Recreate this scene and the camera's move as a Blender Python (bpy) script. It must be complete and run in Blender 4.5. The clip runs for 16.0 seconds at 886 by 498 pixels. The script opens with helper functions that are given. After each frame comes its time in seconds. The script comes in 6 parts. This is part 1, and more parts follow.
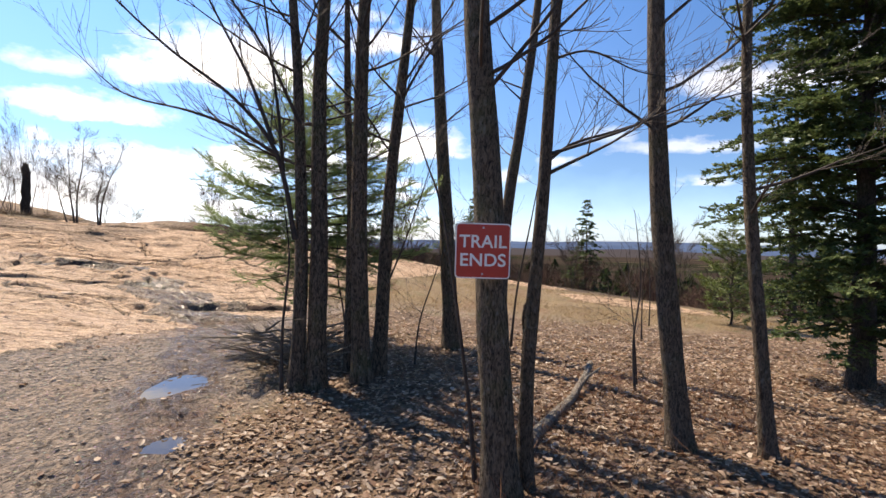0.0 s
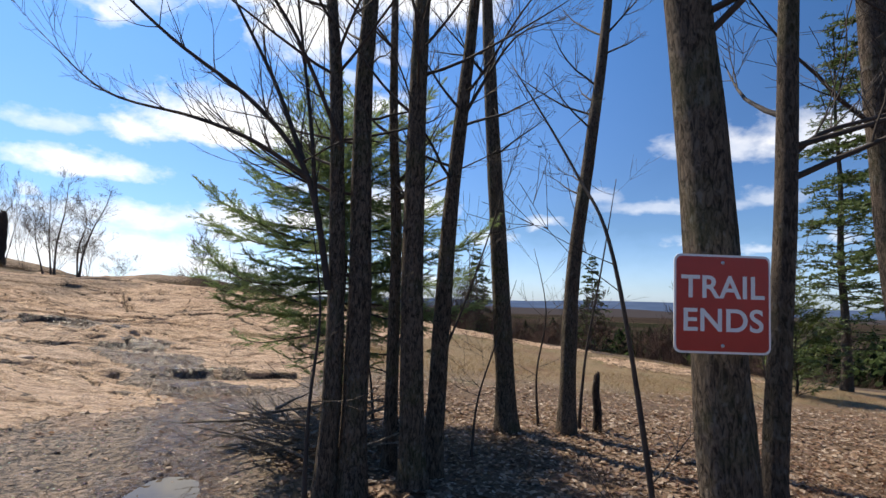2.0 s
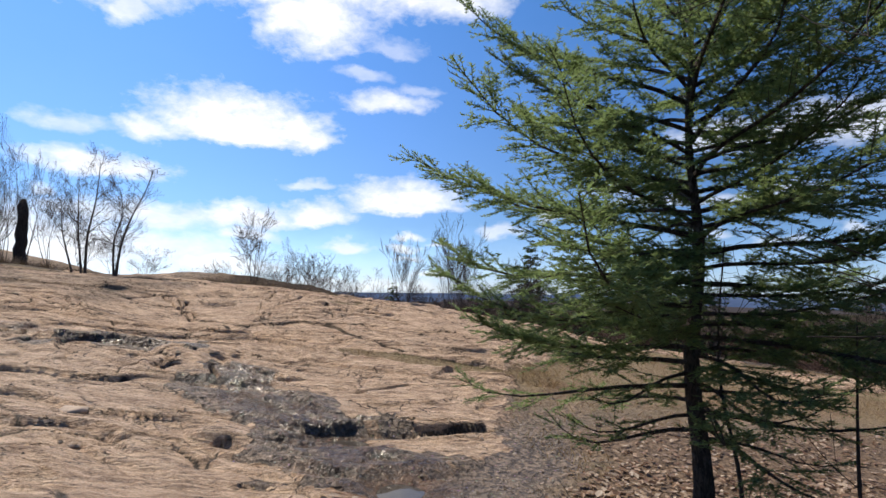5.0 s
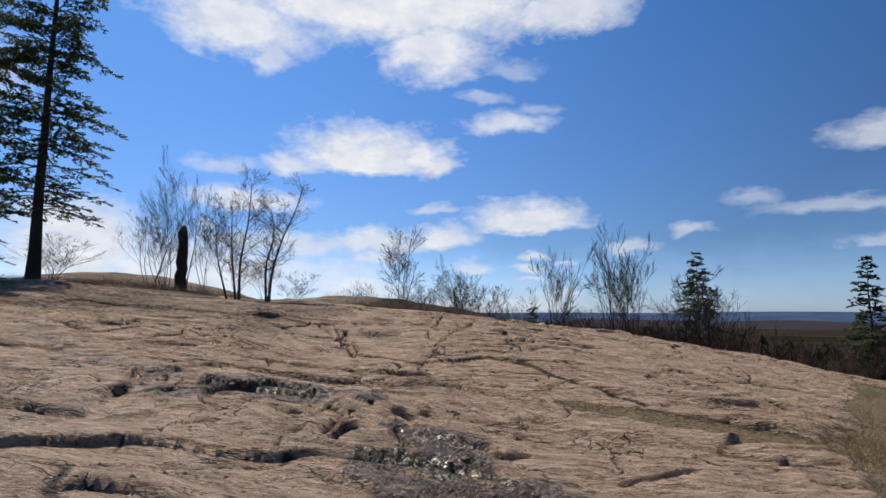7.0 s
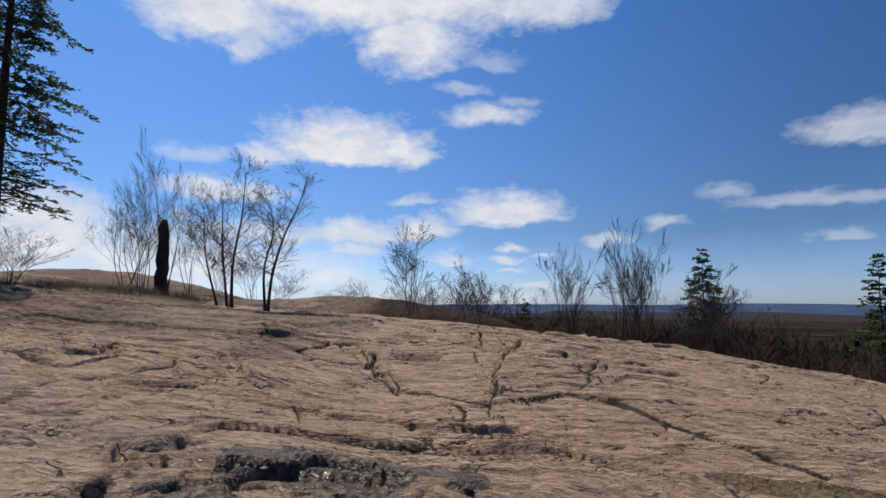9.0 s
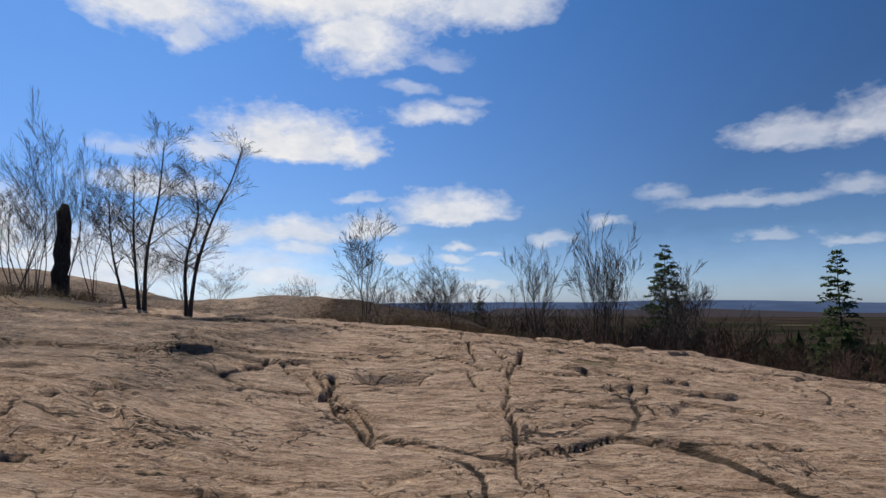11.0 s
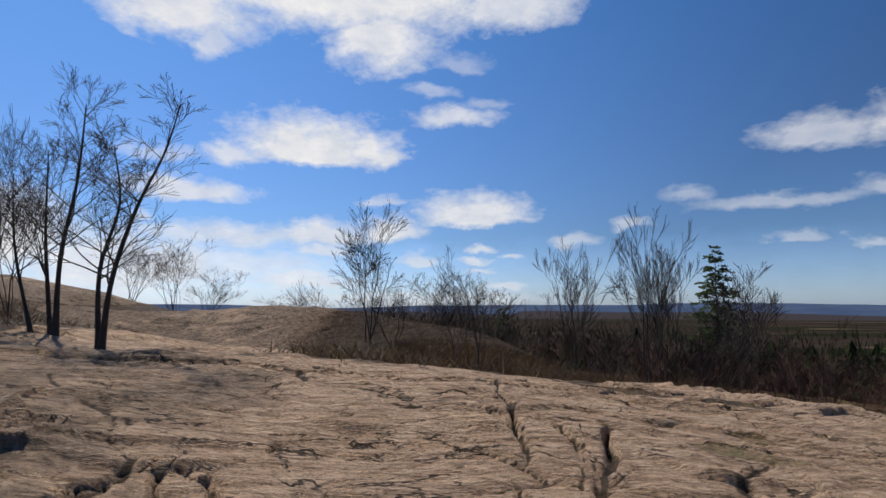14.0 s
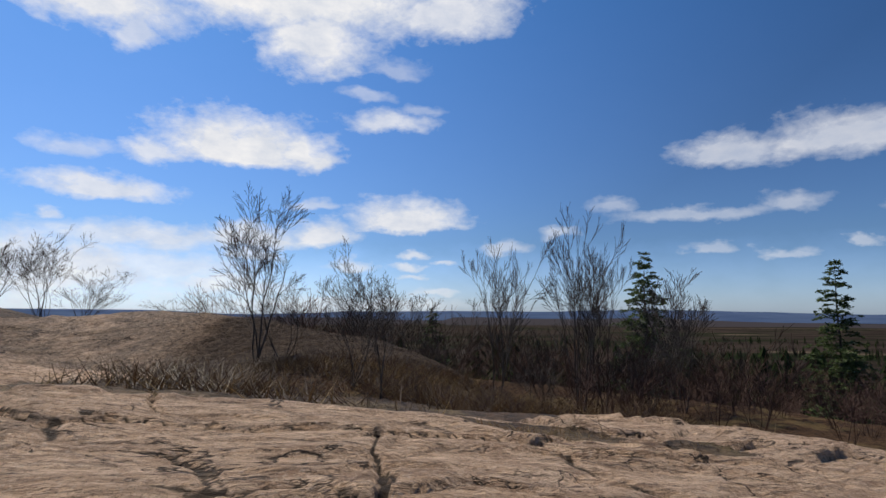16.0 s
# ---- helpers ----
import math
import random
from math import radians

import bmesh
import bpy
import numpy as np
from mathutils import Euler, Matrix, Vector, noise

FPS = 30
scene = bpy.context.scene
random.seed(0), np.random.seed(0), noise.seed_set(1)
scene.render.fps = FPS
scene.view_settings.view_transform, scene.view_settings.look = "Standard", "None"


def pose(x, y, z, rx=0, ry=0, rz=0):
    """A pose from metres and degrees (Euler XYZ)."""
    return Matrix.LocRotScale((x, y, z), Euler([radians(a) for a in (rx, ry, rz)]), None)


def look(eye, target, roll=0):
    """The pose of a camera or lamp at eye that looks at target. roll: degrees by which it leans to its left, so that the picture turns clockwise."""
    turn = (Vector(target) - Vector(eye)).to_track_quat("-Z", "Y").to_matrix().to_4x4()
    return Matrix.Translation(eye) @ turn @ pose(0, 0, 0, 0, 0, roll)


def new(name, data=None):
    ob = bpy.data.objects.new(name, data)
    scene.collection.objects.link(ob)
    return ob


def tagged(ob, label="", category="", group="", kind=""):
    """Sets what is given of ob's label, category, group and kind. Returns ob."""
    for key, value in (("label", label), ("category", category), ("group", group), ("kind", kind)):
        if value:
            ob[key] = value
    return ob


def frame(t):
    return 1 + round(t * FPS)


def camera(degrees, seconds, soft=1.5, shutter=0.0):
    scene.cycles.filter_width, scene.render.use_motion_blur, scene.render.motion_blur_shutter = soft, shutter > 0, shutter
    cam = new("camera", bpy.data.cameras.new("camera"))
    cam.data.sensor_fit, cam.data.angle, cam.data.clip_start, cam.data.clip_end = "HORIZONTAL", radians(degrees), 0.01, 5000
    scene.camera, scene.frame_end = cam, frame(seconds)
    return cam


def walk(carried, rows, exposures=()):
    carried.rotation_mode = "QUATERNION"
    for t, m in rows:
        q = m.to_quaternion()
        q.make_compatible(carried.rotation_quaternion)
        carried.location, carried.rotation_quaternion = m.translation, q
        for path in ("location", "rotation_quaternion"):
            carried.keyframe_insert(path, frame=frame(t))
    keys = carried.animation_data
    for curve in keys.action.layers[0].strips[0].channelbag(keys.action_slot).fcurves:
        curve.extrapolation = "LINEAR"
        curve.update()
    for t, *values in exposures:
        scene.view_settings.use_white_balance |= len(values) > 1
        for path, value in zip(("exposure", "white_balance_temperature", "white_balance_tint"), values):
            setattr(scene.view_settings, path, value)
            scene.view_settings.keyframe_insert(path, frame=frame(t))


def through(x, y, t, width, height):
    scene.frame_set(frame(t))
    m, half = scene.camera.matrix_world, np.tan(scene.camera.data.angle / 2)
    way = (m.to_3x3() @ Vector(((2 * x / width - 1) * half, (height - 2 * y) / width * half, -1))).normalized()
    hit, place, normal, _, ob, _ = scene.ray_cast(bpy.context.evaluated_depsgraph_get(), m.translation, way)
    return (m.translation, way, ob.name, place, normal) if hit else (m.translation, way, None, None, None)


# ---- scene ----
cam = camera(76.7, 16.0)
PATH = [
    (0, (2.554, -3.197, 1.56), (2.54, -1.197, 1.532), 1.0),
    (0.5, (2.517, -3.054, 1.534), (2.477, -1.055, 1.598), 0.9),
    (1, (2.367, -2.79, 1.517), (2.308, -0.794, 1.616), 1.2),
    (1.5, (2.12, -2.374, 1.514), (2.092, -0.379, 1.65), 1.2),
    (2, (1.866, -1.839, 1.503), (1.886, 0.153, 1.683), 1.4),
    (2.5, (1.521, -1.364, 1.534), (1.58, 0.627, 1.717), 1.3),
    (3, (1.125, -0.851, 1.566), (1.195, 1.141, 1.729), 1.1),
    (3.5, (0.613, -0.344, 1.515), (0.692, 1.648, 1.68), 1.2),
    (4, (0.221, 0.112, 1.537), (0.296, 2.104, 1.696), 1.2),
    (4.5, (-0.173, 0.568, 1.551), (-0.149, 2.562, 1.715), 1.1),
    (5, (-0.431, 1.004, 1.573), (-0.447, 2.997, 1.734), 0.9),
    (5.2, (-0.576, 1.172, 1.563), (-0.622, 3.165, 1.724), 0.8),
    (7.3, (-1.831, 3.174, 1.693), (-2.326, 5.098, 1.925), 0.3),
    (7.5, (-1.982, 3.323, 1.727), (-2.491, 5.244, 1.958), 0.3),
    (8, (-2.26, 3.653, 1.797), (-2.777, 5.572, 2.024), 0.2),
    (8.5, (-2.532, 3.927, 1.884), (-3.013, 5.857, 2.1), 0.3),
    (9, (-2.83, 4.17, 1.974), (-3.21, 6.123, 2.172), 0.3),
    (9.5, (-3.096, 4.539, 1.977), (-3.38, 6.511, 2.151), 0.3),
    (9.7, (-3.202, 4.704, 1.961), (-3.452, 6.682, 2.128), 0.3),
    (11.8, (-3.52, 6.658, 2.139), (-3.711, 8.637, 2.349), -0.1),
    (12, (-3.499, 6.829, 2.175), (-3.715, 8.806, 2.387), -0.2),
    (12.5, (-3.535, 7.228, 2.185), (-3.822, 9.195, 2.403), -0.2),
    (13, (-3.6, 7.655, 2.161), (-3.928, 9.616, 2.382), -0.1),
    (13.5, (-3.757, 8.113, 2.155), (-4.071, 10.076, 2.374), 0.0),
    (14, (-3.773, 8.448, 2.24), (-4.044, 10.419, 2.442), 0.0),
    (14.5, (-3.692, 8.712, 2.238), (-3.894, 10.693, 2.416), 0.1),
    (15, (-3.669, 9.101, 2.205), (-3.785, 11.091, 2.367), 0.1),
    (15.5, (-3.64, 9.52, 2.229), (-3.697, 11.512, 2.403), 0.2),
    (16, (-3.58, 9.998, 2.251), (-3.613, 11.985, 2.475), 0.2),
]
EXPOSURES = [(0.0, 0.97, 7600, 14), (0.5, 0.82, 7600, 13), (1.5, 0.58, 7200, 11), (3.5, 0.42, 6700, 10), (5.2, 0.36, 6700, 11), (7.3, -0.19, 6400, 11), (9.5, -0.23, 6450, 11), (12.5, -0.17, 6600, 11), (14.0, -0.2, 6600, 11), (16.0, -0.14, 6600, 11)]
walk(cam, [(t, look(eye, target, roll)) for t, eye, target, roll in PATH], EXPOSURES)

# ---- sky, clouds and sun ----
SUN_AZ, SUN_EL = -44.0, 56.0      # degrees from +y towards +x, and above the horizon

# azimuth, elevation, half width, height above and below that line, strength
HIGH_CLOUDS = [
    (-19.4, 29.8, 23.0, 9.5, 3.4, 1.0), (-14.5, 26.2, 6.0, 3.0, 3.4, 0.95), (-34.5, 26.2, 7.6, 4.1, 2.2, 0.95), (-31.3, 24.4, 1.8, 1.9, 1.7, 0.7), (-0.6, 28.8, 8.0, 3.8, 2.0, 0.85),
    (-9.1, 21.7, 2.7, 0.8, 0.8, 0.4), (-6.1, 23.9, 3.6, 1.0, 0.6, 0.35), (-62.0, 18.0, 10.0, 5.0, 2.5, 0.9), (52.0, 17.0, 8.0, 3.0, 1.8, 0.8),
]
MIDDLE_CLOUDS = [
    (-21.1, 14.7, 8.6, 4.3, 1.0, 1.0), (-28.8, 14.5, 2.9, 1.3, 1.2, 0.8), (-15.6, 15.0, 3.8, 2.9, 0.9, 1.0), (-6.6, 18.8, 4.6, 1.4, 0.9, 0.75), (-3.2, 20.4, 2.4, 0.8, 0.5, 0.35), (-4.5, 8.8, 6.2, 2.9, 0.7, 0.95),
    (-13.2, 7.5, 3.8, 1.6, 0.9, 0.9), (-20.1, 7.0, 6.2, 1.5, 0.9, 0.85), (-28.8, 6.7, 4.6, 0.9, 0.8, 0.75), (-20.1, 5.6, 3.1, 0.7, 0.8, 0.7), (-14.4, 10.5, 2.6, 0.7, 0.6, 0.55), (-31.0, 10.9, 4.1, 1.1, 0.7, 0.8),
    (-35.0, 14.0, 3.2, 1.0, 0.9, 0.5), (-32.8, 10.7, 5.9, 1.3, 0.8, 0.85),
]
LOW_CLOUDS = [
    (-3.9, 5.8, 1.8, 0.5, 0.4, 0.7), (-4.6, 4.6, 2.0, 0.5, 0.4, 0.7), (-4.2, 3.5, 1.5, 0.4, 0.3, 0.6), (-0.8, 4.8, 1.2, 0.4, 0.3, 0.6), (-10.2, 4.6, 2.5, 0.7, 0.5, 0.65), (-1.7, 1.8, 2.5, 0.5, 0.3, 0.6),
    (-22.2, 2.4, 6.0, 1.2, 1.0, 0.75), (-28.7, 3.9, 10.8, 1.8, 1.6, 0.6), (-10.9, 0.8, 14.6, 0.8, 0.8, 0.45), (-36.7, 8.3, 1.2, 0.6, 0.5, 0.6), (-38.0, 3.6, 12.5, 3.6, 3.0, 0.85), (-29.0, 6.7, 9.9, 1.4, 1.3, 0.65),
    (-46.5, 5.8, 6.5, 4.0, 4.5, 0.95),
]
VALLEY_CLOUDS = [
    (27.2, 14.5, 5.2, 2.0, 1.1, 0.6), (35.5, 14.4, 7.5, 2.6, 1.4, 0.65), (16.4, 10.3, 2.7, 0.9, 0.7, 0.35), (23.6, 9.3, 7.5, 0.8, 0.7, 0.42), (31.3, 9.6, 2.6, 1.1, 0.7, 0.42), (24.6, 6.0, 2.3, 0.5, 0.4, 0.4),
    (30.6, 5.3, 1.9, 0.6, 0.4, 0.45), (36.3, 6.1, 1.1, 0.4, 0.3, 0.4), (5.2, 6.5, 2.3, 0.9, 0.6, 0.5), (10.9, 8.0, 2.2, 0.8, 0.6, 0.5), (42.0, 8.6, 3.2, 0.8, 0.6, 0.4),
]
CLOUDS = HIGH_CLOUDS + MIDDLE_CLOUDS + LOW_CLOUDS + VALLEY_CLOUDS


class Nodes:
    """Short hand for building a node tree."""

    def __init__(self, tree):
        self.tree = tree
        tree.nodes.clear()

    def add(self, kind, **inputs):
        node = self.tree.nodes.new(kind)
        for key, value in inputs.items():
            self.put(node, key, value)
        return node

    def put(self, node, key, value):
        sock = node.inputs[int(key[1:])] if key[0] == "i" and key[1:].isdigit() else node.inputs[key.replace("_", " ")]
        if isinstance(value, bpy.types.NodeSocket):
            self.tree.links.new(value, sock)
        else:
            sock.default_value = value

    def math(self, op, a, b=0.0, c=0.0, clamp=False):
        node = self.tree.nodes.new("ShaderNodeMath")
        node.operation, node.use_clamp = op, clamp
        for k, v in enumerate((a, b, c)):
            self.put(node, "i%d" % k, v)
        return node.outputs[0]

    def noise(self, vector, scale, detail=4.0, rough=0.55, distort=0.0):
        node = self.add("ShaderNodeTexNoise", Vector=vector, Scale=scale, Detail=detail, Roughness=rough, Distortion=distort)
        return node.outputs[0]

    def ramp(self, fac, *stops):
        node = self.add("ShaderNodeValToRGB", Fac=fac)
        e = node.color_ramp.elements
        while len(e) < len(stops):
            e.new(0.5)
        for k, (at, col) in enumerate(stops):
            e[k].position = at
            e[k].color = (*col, 1) if isinstance(col, tuple) else (col, col, col, 1)
        return node.outputs[0]

    def mix(self, fac, a, b, blend="MIX"):
        node = self.tree.nodes.new("ShaderNodeMix")
        node.data_type, node.blend_type = "RGBA", blend
        for k, v in ((0, fac), (6, a), (7, b)):
            v = (*v, 1) if isinstance(v, tuple) and len(v) == 3 else v
            self.put(node, "i%d" % k, v)
        return node.outputs[2]

    def remap(self, v, a, b, lo=0.0, hi=1.0):
        node = self.add("ShaderNodeMapRange", Value=v)
        node.inputs[1].default_value, node.inputs[2].default_value = a, b
        node.inputs[3].default_value, node.inputs[4].default_value = lo, hi
        return node.outputs[0]

    def scaled(self, vector, x, y, z, rot=0.0):
        node = self.add("ShaderNodeMapping", Vector=vector)
        node.inputs[3].default_value = (x, y, z)
        node.inputs[2].default_value = (0, 0, rot)
        return node.outputs[0]


def build_world():
    world = bpy.data.worlds.new("sky")
    scene.world = world
    world.use_nodes = True
    n = Nodes(world.node_tree)
    sky = n.add("ShaderNodeTexSky")
    sky.sky_type = "NISHITA"
    sky.sun_disc = False
    sky.sun_elevation, sky.sun_rotation = radians(SUN_EL), radians(SUN_AZ)
    sky.altitude, sky.air_density, sky.dust_density, sky.ozone_density = 300.0, 1.0, 0.7, 1.1
    way = n.add("ShaderNodeTexCoord").outputs["Generated"]
    split = n.add("ShaderNodeSeparateXYZ", Vector=way)
    x, y, z = split.outputs
    az = n.math("MULTIPLY", n.math("ARCTAN2", x, y), 57.2958)
    el = n.math("MULTIPLY", n.math("ARCSINE", z), 57.2958)
    flat = n.add("ShaderNodeCombineXYZ", X=az, Y=n.math("MULTIPLY", el, 1.7), Z=0.0).outputs[0]
    # billows: the outline is pushed about at two sizes before the puffs are laid on it
    drift = n.add("ShaderNodeTexNoise", Vector=flat, Scale=0.30, Detail=5.0, Roughness=0.55).outputs["Color"]
    push = n.add("ShaderNodeSeparateColor", Color=drift).outputs
    az = n.math("ADD", az, n.math("MULTIPLY", n.math("SUBTRACT", push[0], 0.5), 5.0))
    el = n.math("ADD", el, n.math("MULTIPLY", n.math("SUBTRACT", push[1], 0.5), 2.6))
    big = n.noise(flat, 0.22, 6.0, 0.6, 0.3)
    fine = n.noise(flat, 0.8, 6.0, 0.62, 0.3)
    soft = n.math("SUBTRACT", n.math("ADD", n.math("MULTIPLY", big, 0.8), n.math("MULTIPLY", fine, 0.75)), 0.77)
    cover, base = None, None
    for a, e, w, up, down, amount in CLOUDS:
        dx = n.math("DIVIDE", n.math("SUBTRACT", az, a), w)
        dy = n.math("SUBTRACT", el, e)
        dy = n.math("MAXIMUM", n.math("DIVIDE", dy, up), n.math("DIVIDE", dy, -down))
        d = n.math("SQRT", n.math("ADD", n.math("MULTIPLY", dx, dx), n.math("MULTIPLY", dy, dy)))
        m = n.math("MULTIPLY", n.math("SUBTRACT", 1.0, d), 1.0)
        m = n.math("MULTIPLY", n.remap(n.math("ADD", n.math("MULTIPLY", m, 1.1), soft), -0.22, 0.60), amount)
        cover = m if cover is None else n.math("MAXIMUM", cover, m)
    cover = n.math("MINIMUM", cover, 1.0)
    lit = n.mix(n.remap(n.noise(flat, 0.3, 5.0, 0.6), 0.35, 0.7), (0.74, 0.79, 0.88), (1.0, 1.0, 1.0))
    cloud = n.add("ShaderNodeBackground", Color=lit, Strength=CLOUD_LIGHT)
    near = n.add("ShaderNodeVectorMath", i0=way, i1=(math.sin(radians(SUN_AZ)) * math.cos(radians(SUN_EL)), math.cos(radians(SUN_AZ)) * math.cos(radians(SUN_EL)), math.sin(radians(SUN_EL))))
    near.operation = "DOT_PRODUCT"
    glare = n.remap(near.outputs["Value"], 0.40, 0.95, 0.95, 1.95)
    air = n.add("ShaderNodeBackground", Color=n.mix(1.0, sky.outputs[0], n.mix(n.remap(el, 0.0, 7.0), LOW_TINT, n.mix(n.remap(el, 2.0, 32.0), HORIZON_TINT, SKY_TINT)), "MULTIPLY"), Strength=n.math("MULTIPLY", glare, SKY_LIGHT))
    both = n.add("ShaderNodeMixShader", Fac=cover, i1=air.outputs[0], i2=cloud.outputs[0])
    n.add("ShaderNodeOutputWorld", Surface=both.outputs[0])


SKY_LIGHT, CLOUD_LIGHT, SKY_TINT, HORIZON_TINT, LOW_TINT = 0.070, 1.0, (0.31, 0.67, 1.06), (0.62, 0.88, 1.32), (1.1, 1.45, 2.3)
build_world()
sun = new("sun", bpy.data.lights.new("sun", "SUN"))
sun.data.energy, sun.data.angle, sun.data.color = 4.8, radians(0.55), (1.0, 0.92, 0.79)
_a, _e = radians(SUN_AZ), radians(SUN_EL)
sun.matrix_world = look((0, 0, 0), (-math.sin(_a) * math.cos(_e), -math.cos(_a) * math.cos(_e), -math.sin(_e)))


# ---- materials ----
def material(name):
    m = bpy.data.materials.new(name)
    m.use_nodes = True
    n = Nodes(m.node_tree)
    bsdf = n.add("ShaderNodeBsdfPrincipled")
    n.add("ShaderNodeOutputMaterial", Surface=bsdf.outputs[0])
    return m, n, bsdf


def bumped(n, bsdf, height, strength=0.5, distance=0.02):
    b = n.add("ShaderNodeBump", Height=height, Strength=strength, Distance=distance)
    n.put(bsdf, "Normal", b.outputs[0])


def plain(name, colour, rough=0.6, metal=0.0, vary=0.15, scale=20.0):
    """A plain surface with a little uneven tone and relief."""
    m, n, b = material(name)
    at = n.add("ShaderNodeTexCoord").outputs["Object"]
    v = n.noise(at, scale, 5.0)
    dark = tuple(c * (1 - vary) for c in colour)
    light = tuple(min(1, c * (1 + vary)) for c in colour)
    n.put(b, "Base_Color", n.mix(n.remap(v, 0.3, 0.7), dark, light))
    n.put(b, "Roughness", rough)
    n.put(b, "Metallic", metal)
    bumped(n, b, v, 0.2, 0.003)
    return m


def bark(name, dark, light, moss=0.0, ridge=60.0):
    """Furrowed bark: ridges along the stem, lichen and moss."""
    m, n, b = material(name)
    at = n.add("ShaderNodeTexCoord").outputs["Object"]
    rough = n.noise(n.scaled(at, ridge, ridge, ridge * 0.3), 1.0, 6.0, 0.7, 1.2)
    patch = n.noise(at, 3.5, 4.0, 0.6)
    speck = n.noise(n.scaled(at, 40, 40, 22), 1.0, 3.0)
    col = n.mix(n.remap(rough, 0.40, 0.60), dark, light)
    grey = tuple(0.55 * c + 0.45 * 0.3 for c in light)
    col = n.mix(n.math("MULTIPLY", n.remap(speck, 0.56, 0.7), n.remap(patch, 0.45, 0.6)), col, grey)
    if moss:
        col = n.mix(n.math("MULTIPLY", n.remap(patch, 0.5, 0.66), moss), col, (0.07, 0.09, 0.025))
    n.put(b, "Base_Color", col)
    n.put(b, "Roughness", 0.92)
    n.put(b, "Specular_IOR_Level", 0.2)
    bumped(n, b, n.math("ADD", rough, n.math("MULTIPLY", speck, 0.3)), 1.0, 0.03)
    return m


def foliage(name, dark, light, through=0.25, gloss=0.35):
    m, n, b = material(name)
    geo = n.add("ShaderNodeNewGeometry")
    at = n.add("ShaderNodeTexCoord").outputs["Object"]
    v = n.math("ADD", n.math("MULTIPLY", geo.outputs["Random Per Island"], 0.6), n.math("MULTIPLY", n.noise(at, 2.2, 3.0), 0.5))
    n.put(b, "Base_Color", n.mix(n.remap(v, 0.2, 0.9), dark, light))
    n.put(b, "Roughness", 0.5)
    n.put(b, "Specular_IOR_Level", gloss)
    trans = n.add("ShaderNodeBsdfTranslucent", Color=n.mix(0.5, dark, light))
    both = n.add("ShaderNodeMixShader", Fac=through, i1=b.outputs[0], i2=trans.outputs[0])
    n.put([k for k in n.tree.nodes if k.type == "OUTPUT_MATERIAL"][0], "Surface", both.outputs[0])
    return m


def leaf_litter(name, *cols):
    m, n, b = material(name)
    geo = n.add("ShaderNodeNewGeometry").outputs["Random Per Island"]
    at = n.add("ShaderNodeTexCoord").outputs["Object"]
    k = len(cols) - 1
    col = n.ramp(geo, *[(i / k, c) for i, c in enumerate(cols)])
    col = n.mix(n.remap(n.noise(at, 60, 4.0), 0.3, 0.75), n.mix(1.0, col, (0.6, 0.55, 0.5), "MULTIPLY"), col)
    n.put(b, "Base_Color", col)
    n.put(b, "Roughness", 0.6)
    trans = n.add("ShaderNodeBsdfTranslucent", Color=col)
    both = n.add("ShaderNodeMixShader", Fac=0.35, i1=b.outputs[0], i2=trans.outputs[0])
    n.put([k for k in n.tree.nodes if k.type == "OUTPUT_MATERIAL"][0], "Surface", both.outputs[0])
    return m


